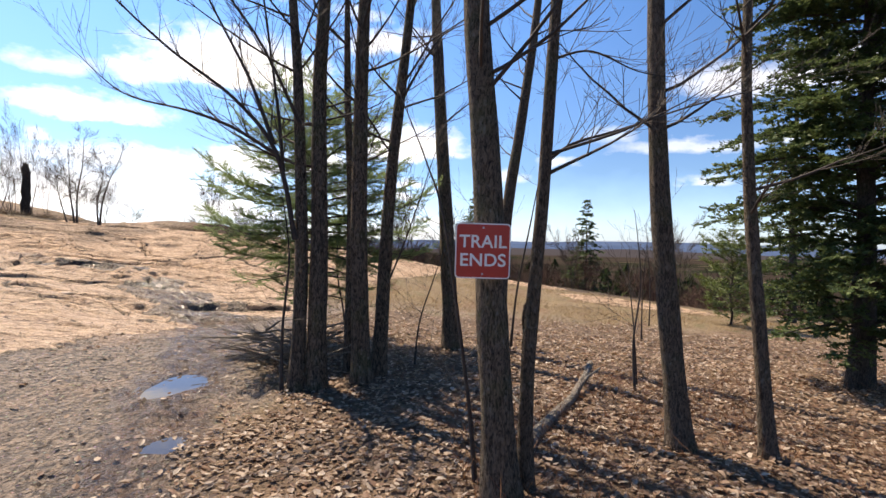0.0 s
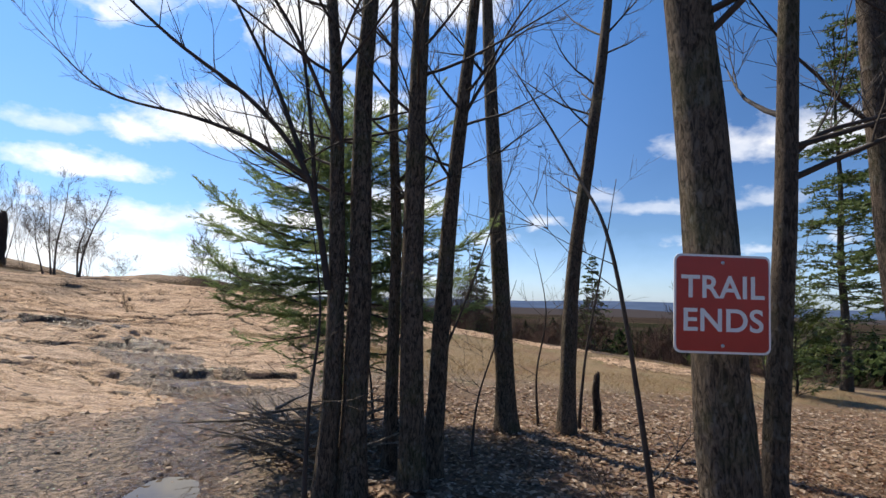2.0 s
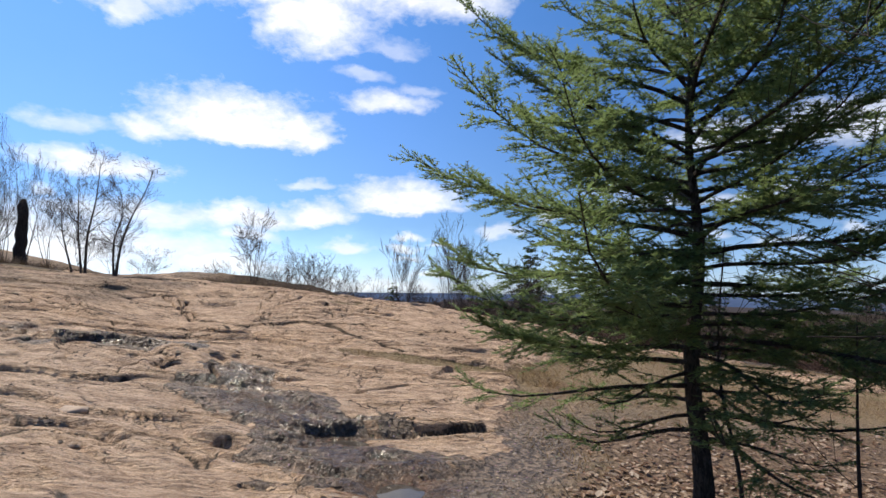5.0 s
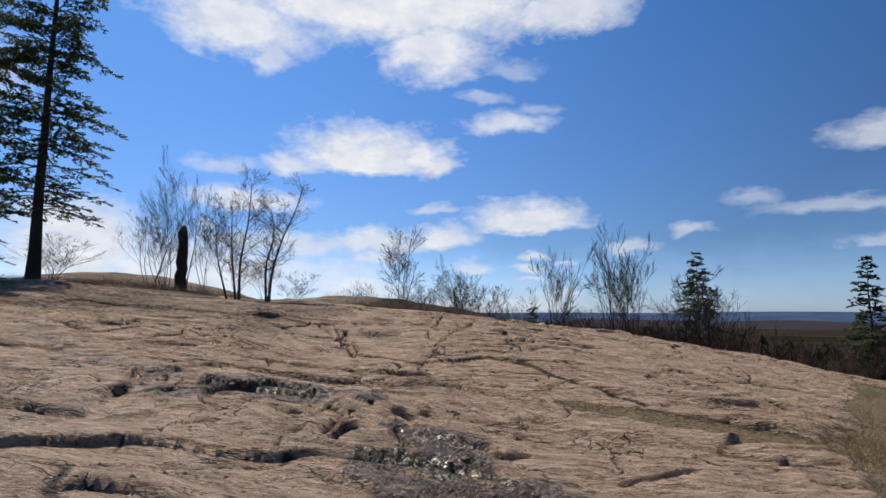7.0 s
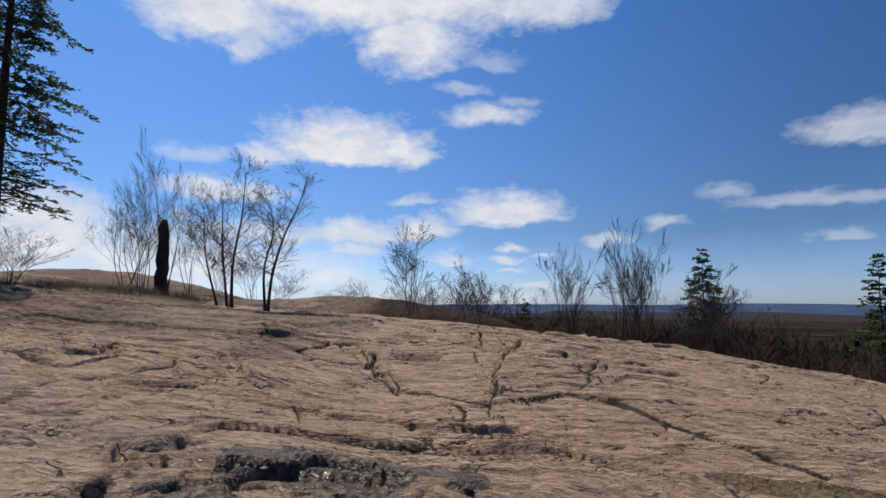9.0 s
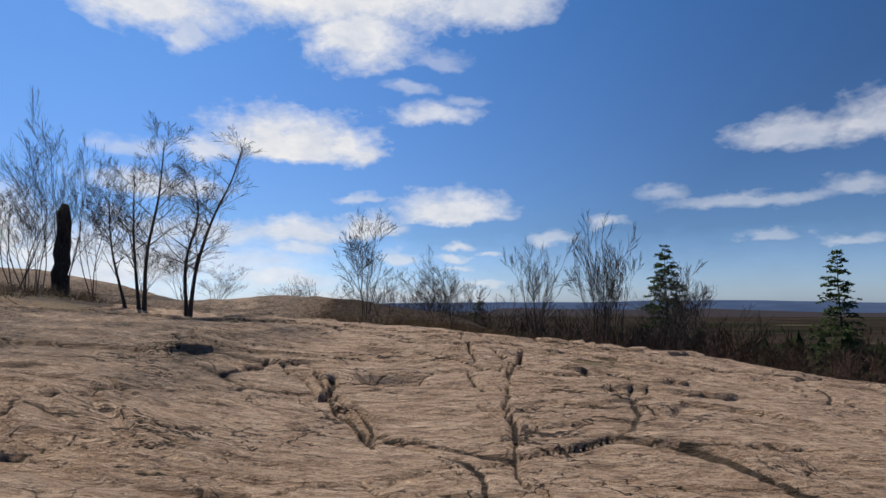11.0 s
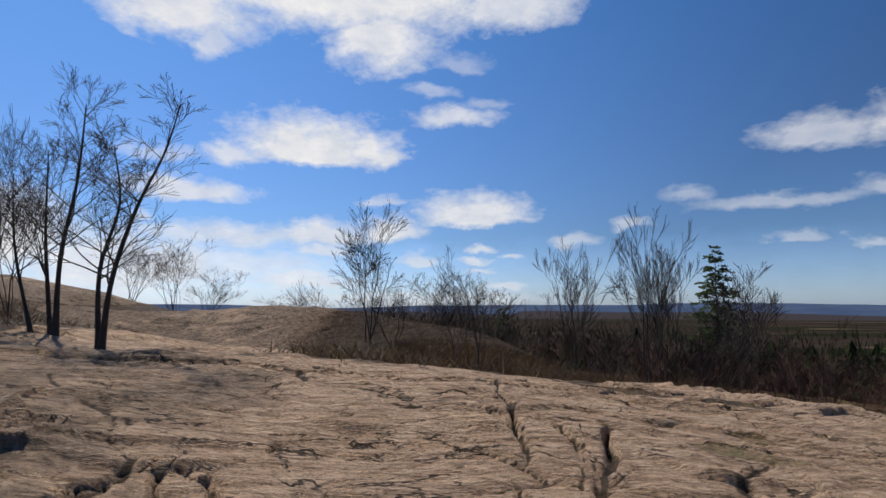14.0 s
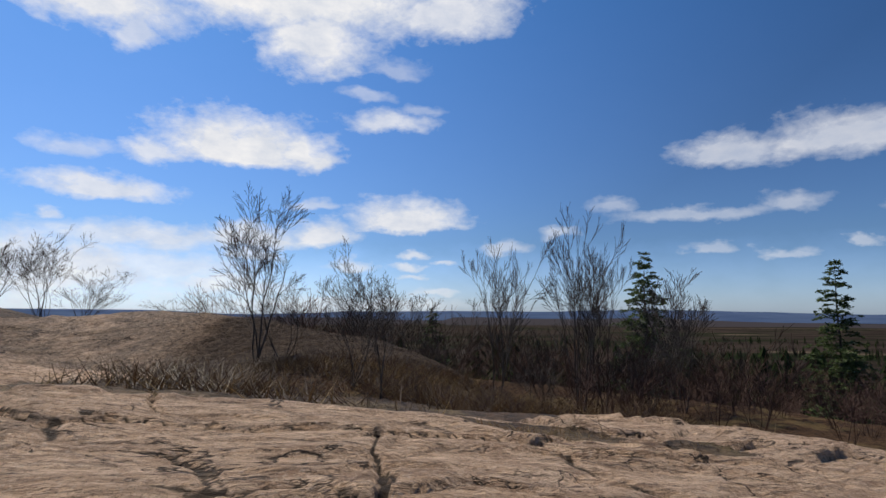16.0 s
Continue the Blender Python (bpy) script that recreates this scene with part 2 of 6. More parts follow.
def ground_material():
    """Bare gneiss, wet mud and gravel, leaf litter and dry grass, laid out by the sheet's own zones."""
    m, n, b = material("ground")
    at = n.add("ShaderNodeTexCoord").outputs["Object"]
    zone = n.add("ShaderNodeAttribute")
    zone.attribute_name = "zones"
    rock, litter, wet = n.add("ShaderNodeSeparateColor", Color=zone.outputs["Color"]).outputs
    rock = n.remap(n.math("ADD", rock, n.math("MULTIPLY", n.math("SUBTRACT", n.noise(at, 7.0, 7.0, 0.75), 0.5), 2.6)), 0.42, 0.62)
    far = n.add("ShaderNodeAttribute")
    far.attribute_name = "wild"
    wood, groove_and_shade, lichen = n.add("ShaderNodeSeparateColor", Color=far.outputs["Color"]).outputs
    # rock: even pink-buff gneiss with fine lineation, crystals, grey lichen and thin broken partings
    lay = n.scaled(at, 1, 1, 1, -0.16)
    bands = n.noise(n.scaled(lay, 2.2, 6.5, 6.5), 1.0, 7.0, 0.66, 0.6)
    fine = n.noise(n.scaled(lay, 11.0, 34.0, 34.0), 1.0, 6.0, 0.68, 0.6)
    streak = n.noise(n.scaled(lay, 4.2, 15.0, 15.0), 1.0, 7.0, 0.72, 0.9)
    speck = n.noise(at, 42.0, 3.0, 0.58, 0.4)
    blotch = n.noise(at, 0.55, 6.0, 0.68, 0.3)
    grain = n.noise(at, 120.0, 2.0, 0.5)
    stone = n.ramp(bands, (0.34, (0.33, 0.205, 0.128)), (0.46, (0.50, 0.33, 0.21)), (0.56, (0.57, 0.385, 0.25)), (0.68, (0.66, 0.475, 0.33)))
    stone = n.mix(n.math("MULTIPLY", n.remap(blotch, 0.50, 0.68), 0.4), stone, (0.41, 0.265, 0.17))
    stone = n.mix(n.math("MULTIPLY", n.remap(fine, 0.575, 0.62), 0.7), stone, (0.13, 0.08, 0.05))
    stone = n.mix(n.math("MULTIPLY", n.remap(fine, 0.43, 0.39), 0.4), stone, (0.72, 0.54, 0.39))
    stone = n.mix(n.math("MULTIPLY", n.remap(speck, 0.585, 0.625), 0.5), stone, (0.12, 0.076, 0.05))
    stone = n.mix(n.math("MULTIPLY", n.remap(speck, 0.42, 0.38), 0.4), stone, (0.76, 0.60, 0.455))
    stone = n.mix(n.math("MULTIPLY", n.remap(grain, 0.60, 0.65), 0.45), stone, (0.09, 0.062, 0.046))
    stone = n.mix(1.0, stone, n.ramp(streak, (0.34, 0.58), (0.42, 0.93), (0.48, 1.0), (0.64, 1.0)), "MULTIPLY")
    stone = n.mix(n.math("MULTIPLY", n.remap(streak, 0.50, 0.62), 0.6), stone, (0.80, 0.585, 0.41))
    grey = n.mix(n.remap(n.noise(at, 14.0, 6.0, 0.7), 0.38, 0.62), (0.065, 0.047, 0.034), (0.30, 0.212, 0.145))
    stone = n.mix(n.math("MULTIPLY", n.remap(n.math("ADD", n.noise(at, 1.1, 8.0, 0.72), n.math("MULTIPLY", lichen, 0.42)), 0.6, 0.8), 0.9), stone, grey)
    # near-black lichen; on the far dome it also paints in the shaded face
    crust_and_shade = n.mix(n.remap(n.noise(at, 9.0, 6.0, 0.7), 0.4, 0.62), (0.014, 0.011, 0.009), (0.075, 0.056, 0.043))
    stone = n.mix(n.math("MULTIPLY", n.remap(n.math("ADD", lichen, n.math("SUBTRACT", n.noise(at, 1.6, 6.0, 0.7), 0.5)), 0.95, 1.35), 0.85), stone, crust_and_shade)
    # thin broken partings and joints that wander over the slabs
    crack = None
    for sx, sy, thin, lo, seed in ((0.55, 1.5, 0.009, 0.52, 0.0), (1.5, 6.5, 0.012, 0.565, 7.7), (3.4, 15.0, 0.014, 0.58, 5.3), (1.3, 1.1, 0.006, 0.55, 3.1)):
        v = n.noise(n.scaled(n.add("ShaderNodeVectorMath", i0=lay, i1=(seed, seed * 2, 0)).outputs[0], sx, sy, sy), 1.0, 6.0, 0.6, 0.25)
        line = n.remap(n.math("ABSOLUTE", n.math("SUBTRACT", v, 0.5)), thin, thin * 0.3)
        gap = n.remap(n.noise(n.scaled(n.add("ShaderNodeVectorMath", i0=lay, i1=(seed + 31, 0, 0)).outputs[0], sx * 1.6, sy * 0.9, 1), 1.0, 4.0, 0.6), lo, lo + 0.05)
        line = n.math("MULTIPLY", line, gap)
        crack = line if crack is None else n.math("MAXIMUM", crack, line)
    # plates parted by irregular joints
    bent = n.add("ShaderNodeTexNoise", Vector=lay, Scale=1.1, Detail=5.0, Roughness=0.62).outputs["Color"]
    for sx, sy, thin, lo in ((0.75, 1.5, 0.013, 0.51), (1.9, 3.6, 0.018, 0.60)):
        bend = n.add("ShaderNodeVectorMath", i0=n.scaled(lay, sx, sy, 0.0), i1=n.scaled(bent, 1.6, 1.6, 0.0))
        cell = n.add("ShaderNodeTexVoronoi", Vector=bend.outputs[0], Scale=1.0)
        cell.feature = "DISTANCE_TO_EDGE"
        some = n.remap(n.noise(at, 0.9 * sx + 0.4, 4.0, 0.6), lo, lo + 0.06)
        crack = n.math("MAXIMUM", crack, n.math("MULTIPLY", n.remap(cell.outputs["Distance"], thin, thin * 0.35), some))
    stone = n.mix(n.math("MULTIPLY", crack, 0.92), stone, (0.035, 0.023, 0.016))
    # seams filled with soil and moss; shade on step and ledge faces painted alike
    soil_and_shade = n.mix(n.remap(n.noise(at, 4.0, 3.0), 0.4, 0.65), (0.05, 0.034, 0.023), (0.115, 0.08, 0.05))
    stone = n.mix(n.remap(n.math("ADD", groove_and_shade, n.math("MULTIPLY", n.math("SUBTRACT", n.noise(at, 18.0, 4.0), 0.5), 0.7)), 0.4, 0.8), stone, soil_and_shade)
    # mud and gravel, trodden into clods, with rust-coloured soil showing in places
    pebble = n.add("ShaderNodeTexVoronoi", Vector=at, Scale=55.0)
    clod = n.noise(at, 20.0, 4.0, 0.6, 0.5)
    mud = n.mix(n.remap(clod, 0.42, 0.58), (0.032, 0.022, 0.016), (0.31, 0.225, 0.16))
    mud = n.mix(n.math("MULTIPLY", n.remap(n.noise(at, 2.4, 6.0, 0.7), 0.46, 0.60), 0.4), mud, (0.125, 0.094, 0.072))
    mud = n.mix(n.math("MULTIPLY", n.remap(n.noise(at, 0.75, 6.0, 0.66), 0.53, 0.62), 0.72), mud, n.mix(n.remap(clod, 0.38, 0.6), (0.19, 0.105, 0.06), (0.47, 0.31, 0.20)))
    chips = n.add("ShaderNodeTexVoronoi", Vector=at, Scale=24.0)
    mud = n.mix(n.math("MULTIPLY", n.remap(pebble.outputs["Distance"], 0.15, 0.5), 0.45), mud, (0.07, 0.052, 0.04))
    mud = n.mix(n.math("MULTIPLY", n.remap(chips.outputs["Distance"], 0.24, 0.1), 0.5), mud, n.mix(0.35, (0.40, 0.32, 0.25), chips.outputs["Color"]))
    # leaf mould and dry grass
    crumbs = n.add("ShaderNodeTexVoronoi", Vector=n.scaled(at, 1, 1, 0.3), Scale=26.0)
    mould = n.mix(n.remap(n.noise(at, 8.0, 5.0), 0.3, 0.7), (0.04, 0.026, 0.017), (0.13, 0.08, 0.048))
    mould = n.mix(n.math("MULTIPLY", n.remap(crumbs.outputs["Distance"], 0.2, 0.6), 0.4), mould, (0.27, 0.185, 0.12))
    straw = n.noise(n.scaled(at, 30, 60, 30, 0.5), 1.0, 5.0)
    turf = n.mix(n.remap(straw, 0.35, 0.65), (0.10, 0.066, 0.034), (0.30, 0.215, 0.115))
    turf = n.mix(n.math("MULTIPLY", n.remap(n.noise(at, 0.9, 4.0), 0.5, 0.66), 0.6), turf, (0.15, 0.075, 0.04))
    turf = n.mix(n.math("MULTIPLY", n.remap(n.noise(at, 2.3, 4.0), 0.56, 0.7), 0.5), turf, (0.09, 0.1, 0.03))
    heath = n.mix(n.remap(n.noise(at, 9.0, 8.0, 0.8), 0.44, 0.57), (0.02, 0.012, 0.009), (0.10, 0.06, 0.034))
    heath = n.mix(n.math("MULTIPLY", n.remap(n.noise(at, 0.8, 5.0, 0.65), 0.5, 0.58), 0.7), heath, n.mix(n.remap(straw, 0.4, 0.6), (0.07, 0.048, 0.022), (0.20, 0.145, 0.07)))
    turf = n.mix(far.outputs["Alpha"], turf, heath)
    # leafless woods seen from far
    tone = n.noise(n.scaled(at, 1, 2.2, 1), 0.008, 8.0, 0.72)
    woods = n.mix(n.remap(tone, 0.35, 0.6), (0.016, 0.013, 0.011), (0.045, 0.034, 0.028))
    woods = n.mix(n.remap(n.noise(n.scaled(at, 0.5, 2.0, 1), 0.005, 6.0, 0.65), 0.5, 0.58), woods, (0.014, 0.018, 0.010))
    woods = n.mix(n.remap(n.noise(n.scaled(at, 0.4, 1.6, 1), 0.006, 3.0, 0.5, 1.0), 0.63, 0.67), woods, (0.09, 0.07, 0.05))
    col = n.mix(litter, n.mix(rock, turf, stone), mould)
    path = n.math("MULTIPLY", n.math("SUBTRACT", 1.0, rock), n.math("SUBTRACT", 1.0, litter))
    muddy = n.math("MULTIPLY", zone.outputs["Alpha"], n.math("SUBTRACT", 1.0, litter))
    col = n.mix(n.math("MULTIPLY", muddy, n.remap(rock, 1.0, 0.2)), col, mud)
    damp = n.remap(n.math("ADD", n.math("MULTIPLY", wet, 0.8), n.math("MULTIPLY", n.math("SUBTRACT", n.noise(at, 5.0, 8.0, 0.8), 0.5), 3.2)), 0.35, 0.85)
    damp = n.math("MULTIPLY", damp, n.remap(wet, 0.0, 0.6))
    col = n.mix(damp, col, n.mix(1.0, col, (0.68, 0.62, 0.58), "MULTIPLY"))
    col = n.mix(wood, col, woods)
    n.put(b, "Base_Color", col)
    rough = n.math("MULTIPLY", n.remap(damp, 0.0, 1.0, 0.85, 0.30), n.remap(muddy, 0.0, 1.0, 1.0, 0.72))
    n.put(b, "Roughness", n.math("ADD", rough, n.math("MULTIPLY", n.math("SUBTRACT", grain, 0.5), 0.25)))
    n.put(b, "Specular_IOR_Level", n.math("MULTIPLY", n.math("MULTIPLY", n.math("SUBTRACT", 1.0, wood), 0.3), n.remap(lichen, 0.6, 1.1, 1.0, 0.1)))
    # relief in metres
    high = n.math("ADD", n.math("ADD", n.math("MULTIPLY", speck, -0.016), n.math("MULTIPLY", bands, 0.085)), n.math("ADD", n.math("ADD", n.math("MULTIPLY", fine, 0.036), n.math("MULTIPLY", streak, 0.08)), n.math("MULTIPLY", grain, -0.004)))
    high = n.math("SUBTRACT", high, n.math("MULTIPLY", crack, 0.045))
    low = n.math("ADD", n.math("ADD", n.math("MULTIPLY", n.noise(at, 7.0, 7.0, 0.7), 0.06), n.math("MULTIPLY", clod, 0.05)), n.math("SUBTRACT", n.math("MULTIPLY", crumbs.outputs["Distance"], 0.012), n.math("MULTIPLY", pebble.outputs["Distance"], 0.008)))
    h = n.add("ShaderNodeMix", i0=rock, i2=low, i3=high).outputs[0]
    bumped(n, b, h, 1.0, 1.0)
    return m


M_GROUND = ground_material()
M_BARK = bark("bark_maple", (0.034, 0.026, 0.02), (0.20, 0.155, 0.115), 0.35)
M_BARK_PALE = bark("bark_young_maple", (0.045, 0.034, 0.026), (0.19, 0.145, 0.11), 0.25, 70.0)
M_BARK_CLUMP = bark("bark_old_maple", (0.032, 0.024, 0.018), (0.19, 0.145, 0.108), 0.3, 50.0)
M_TWIG = plain("twig_bark", (0.045, 0.034, 0.028), 0.85, vary=0.3)
M_BARK_FIR = bark("bark_fir", (0.030, 0.024, 0.020), (0.115, 0.09, 0.075), 0.2, 70.0)
M_DEADWOOD = bark("dead_wood", (0.12, 0.095, 0.075), (0.36, 0.31, 0.26), 0.1, 60.0)
M_CHAR = bark("charred_wood", (0.02, 0.016, 0.014), (0.085, 0.062, 0.05), 0.0, 50.0)
M_FIR = foliage("fir_needles", (0.065, 0.12, 0.05), (0.32, 0.40, 0.15), 0.6, 0.25)
M_SPRUCE = foliage("spruce_needles", (0.030, 0.056, 0.023), (0.135, 0.175, 0.062), 0.38, 0.15)
M_PINE = foliage("pine_needles", (0.05, 0.085, 0.02), (0.17, 0.21, 0.055))
M_FAR_CONIFER = foliage("far_conifer", (0.010, 0.018, 0.008), (0.036, 0.050, 0.018), 0.1, 0.0)
M_FAR_TWIG = foliage("far_leafless_wood", (0.022, 0.016, 0.014), (0.062, 0.046, 0.040), 0.0, 0.0)
M_LEAF = leaf_litter("fallen_leaves", (0.10, 0.055, 0.036), (0.27, 0.15, 0.092), (0.42, 0.285, 0.19), (0.56, 0.44, 0.33), (0.20, 0.115, 0.076), (0.70, 0.60, 0.49))
M_STRAW = leaf_litter("dry_grass", (0.16, 0.10, 0.045), (0.33, 0.235, 0.11), (0.42, 0.32, 0.17), (0.22, 0.10, 0.05))
M_FERN = leaf_litter("dead_bracken", (0.10, 0.045, 0.025), (0.22, 0.10, 0.05), (0.30, 0.165, 0.08))
M_HEATH = leaf_litter("heath_stems", (0.022, 0.013, 0.009), (0.07, 0.034, 0.02), (0.045, 0.025, 0.016), (0.17, 0.12, 0.055), (0.085, 0.042, 0.022))
M_STONE = plain("loose_stone", (0.36, 0.27, 0.2), 0.85, vary=0.35, scale=14.0)
M_RED = plain("sign_red_paint", (0.44, 0.03, 0.016), 0.35, vary=0.06)
M_WHITE = plain("sign_white_paint", (0.78, 0.76, 0.74), 0.35, vary=0.05)
M_STEEL = plain("galvanised_steel", (0.55, 0.55, 0.55), 0.4, 0.9)


def water_material():
    m, n, b = material("puddle_water")
    n.put(b, "Base_Color", (0.05, 0.042, 0.034, 1))
    n.put(b, "Roughness", 0.02)
    n.put(b, "IOR", 1.33)
    n.put(b, "Specular_IOR_Level", 0.55)
    at = n.add("ShaderNodeTexCoord").outputs["Object"]
    bumped(n, b, n.noise(at, 9.0, 2.0), 0.05, 0.01)
    return m


M_WATER = water_material()


# ---- the lie of the land ----
# x, y, spread, height of each broad swell
SWELLS = [
    (-12.0, 12.0, 9.0, 1.44), (-20.0, 20.0, 9.0, 1.74), (-0.8, 13.6, 2.2, 0.69), (12.0, 20.0, 9.0, -1.19), (-20.0, 0.6, 4.2, 0.95),
    (7.6, 14.4, 4.2, 0.52), (-15.4, 19.0, 4.2, -0.42), (-5.6, 11.2, 2.2, 0.08), (-6.6, 21.2, 1.6, 0.47), (-20.0, 23.6, 4.2, 1.19),
    (-1.6, 23.6, 4.2, -0.79), (3.0, 19.0, 4.2, 0.51), (-1.6, 0.6, 4.2, -0.34), (-10.2, 21.2, 1.6, 0.78), (-10.2, 19.5, 1.6, -0.88),
    (-8.0, 6.4, 2.2, -0.29), (12.2, -4.0, 4.2, -0.65), (-4.0, -4.0, 9.0, 0.5), (-4.8, 19.5, 1.6, 1.09), (-5.6, 13.6, 2.2, 0.19),
    (-1.6, -4.0, 4.2, -0.41), (-0.8, 4.0, 2.2, -0.16), (-6.6, 19.5, 1.6, -0.40), (-8.4, 21.2, 1.6, 0.50), (-6.9, 20.9, 1.2, 0.22),
]
# smaller hollows and rises of the bare rock: x, y, height
DIMPLES = [
    (-1.7, 2.5, 0.072), (0.0, 2.5, 0.064), (0.0, 4.2, 0.045), (-3.4, 5.9, -0.082), (-1.7, 5.9, -0.077), (0.0, 5.9, -0.028), (-6.8, 7.6, 0.046), (-5.1, 7.6, 0.043),
    (-1.7, 7.6, -0.038), (-5.1, 9.3, -0.107), (-3.4, 9.3, -0.026), (-1.7, 9.3, 0.088), (0.0, 9.3, 0.053), (-6.8, 11.0, 0.033), (-5.1, 11.0, -0.156), (-3.4, 11.0, 0.027),
    (-8.5, 12.7, -0.065), (-5.1, 12.7, 0.091), (-3.4, 12.7, 0.063), (-1.7, 12.7, -0.136), (0.0, 12.7, -0.077), (-8.5, 14.4, -0.051), (-6.8, 14.4, -0.035), (-1.7, 14.4, -0.083), (0.0, 14.4, -0.037), (-1.6, 15.4, 0.13),
]
# open seams in the bedrock: width, depth, and the line each one follows
CREST_SEAMS = [
    (0.050, 0.10, [(-4.94, 10.78), (-4.88, 10.65), (-4.89, 10.32)]),
    (0.030, 0.06, [(-4.75, 10.15), (-4.64, 9.97), (-4.49, 9.82), (-4.34, 9.64), (-4.27, 9.56)]),
    (0.025, 0.06, [(-5.52, 10.98), (-5.32, 10.65), (-4.97, 10.41)]),
    (0.020, 0.04, [(-5.35, 10.72), (-5.18, 10.71), (-4.92, 10.78)]),
    (0.050, 0.07, [(-5.82, 10.48), (-5.72, 10.63), (-5.66, 10.84), (-5.64, 11.03)]),
    (0.020, 0.05, [(-4.51, 12.08), (-4.19, 12.23), (-3.96, 12.09), (-3.84, 11.93), (-3.83, 12.27), (-3.93, 12.46)]),
    (0.015, 0.04, [(-3.84, 11.93), (-3.78, 11.67)]),
    (0.020, 0.05, [(-3.56, 12.03), (-3.51, 11.57), (-3.49, 11.28)]),
    (0.035, 0.08, [(-3.26, 12.08), (-3.36, 11.59), (-3.42, 11.17), (-3.45, 11.01)]),
    (0.020, 0.05, [(-3.23, 11.47), (-3.37, 11.28)]),
    (0.030, 0.07, [(-2.23, 11.90), (-2.28, 11.39), (-2.41, 10.68), (-2.39, 10.42), (-2.35, 10.24)]),
]
CREST2_SEAMS = [
    (0.018, 0.04, [(-2.27, 10.89), (-2.17, 11.23), (-1.85, 11.47)]),
    (0.030, 0.05, [(-3.82, 11.21), (-3.73, 10.81), (-3.65, 10.70)]),
    (0.045, 0.07, [(-3.59, 10.37), (-3.45, 10.15), (-3.41, 9.76)]),
    (0.015, 0.03, [(-3.43, 11.01), (-3.44, 10.15)]),
    (0.020, 0.05, [(-3.32, 10.07), (-3.27, 9.93)]),
    (0.012, 0.03, [(-1.50, 11.83), (-1.74, 11.18)]),
    (0.020, 0.05, [(-1.78, 11.07), (-1.63, 11.11)]),
    (0.015, 0.03, [(-1.35, 11.19), (-1.08, 11.12)]),
    (0.015, 0.04, [(-6.33, 9.81), (-6.13, 9.67), (-5.97, 9.65)]),
    (0.025, 0.05, [(-5.56, 9.79), (-5.33, 9.90)]),
    (0.035, 0.05, [(-5.65, 9.15), (-5.49, 9.19), (-5.30, 9.35)]),
    (0.030, 0.05, [(-6.97, 11.95), (-6.61, 11.66)]),
    (0.030, 0.05, [(-6.35, 11.59), (-5.93, 11.36)]),
    (0.030, 0.05, [(-6.11, 10.79), (-5.97, 10.71)]),
]
FACE_SEAMS = [
    (0.030, 0.05, [(-5.33, 8.70), (-5.07, 8.78), (-4.75, 8.31), (-4.66, 8.06)]),
    (0.020, 0.05, [(-4.72, 8.34), (-4.61, 8.64), (-4.51, 8.91), (-4.24, 9.01), (-4.07, 8.85)]),
    (0.035, 0.06, [(-5.29, 10.99), (-4.76, 10.34), (-4.30, 9.64), (-4.06, 9.61), (-3.80, 9.41), (-3.64, 9.20), (-3.51, 8.75), (-3.34, 8.65)]),
    (0.035, 0.06, [(-3.39, 9.75), (-3.40, 9.43), (-3.41, 9.17)]),
    (0.030, 0.06, [(-3.41, 9.17), (-3.23, 9.04), (-3.03, 8.64), (-2.84, 8.57), (-2.71, 8.48), (-2.68, 8.29)]),
    (0.012, 0.03, [(-2.09, 9.66), (-1.98, 9.47), (-1.94, 9.20), (-1.97, 8.89)]),
    (0.020, 0.04, [(-2.41, 8.71), (-2.08, 8.72), (-1.83, 8.82)]),
    (0.025, 0.06, [(-1.70, 9.51), (-1.62, 9.64), (-1.45, 9.69), (-1.27, 9.59)]),
]
FACE2_SEAMS = [
    (0.015, 0.04, [(-1.74, 11.14), (-1.59, 11.14)]),
    (0.050, 0.08, [(-7.44, 8.82), (-7.18, 8.89), (-7.32, 9.33)]),
    (0.020, 0.05, [(-6.01, 8.27), (-5.77, 8.56), (-5.88, 8.93)]),
    (0.035, 0.05, [(-4.07, 8.85), (-3.81, 8.87), (-3.68, 8.81)]),
    (0.020, 0.04, [(-4.65, 7.66), (-4.55, 7.81)]),
    (0.030, 0.05, [(-4.02, 7.75), (-3.89, 7.73)]),
    (0.015, 0.04, [(-5.78, 10.69), (-5.52, 11.06), (-5.19, 10.92)]),
    (0.015, 0.03, [(-3.53, 12.05), (-3.44, 11.56), (-3.41, 9.88)]),
    (0.015, 0.03, [(-3.90, 12.44), (-3.76, 11.86)]),
    (0.020, 0.04, [(-7.17, 12.63), (-6.11, 11.45), (-5.62, 10.96)]),
]
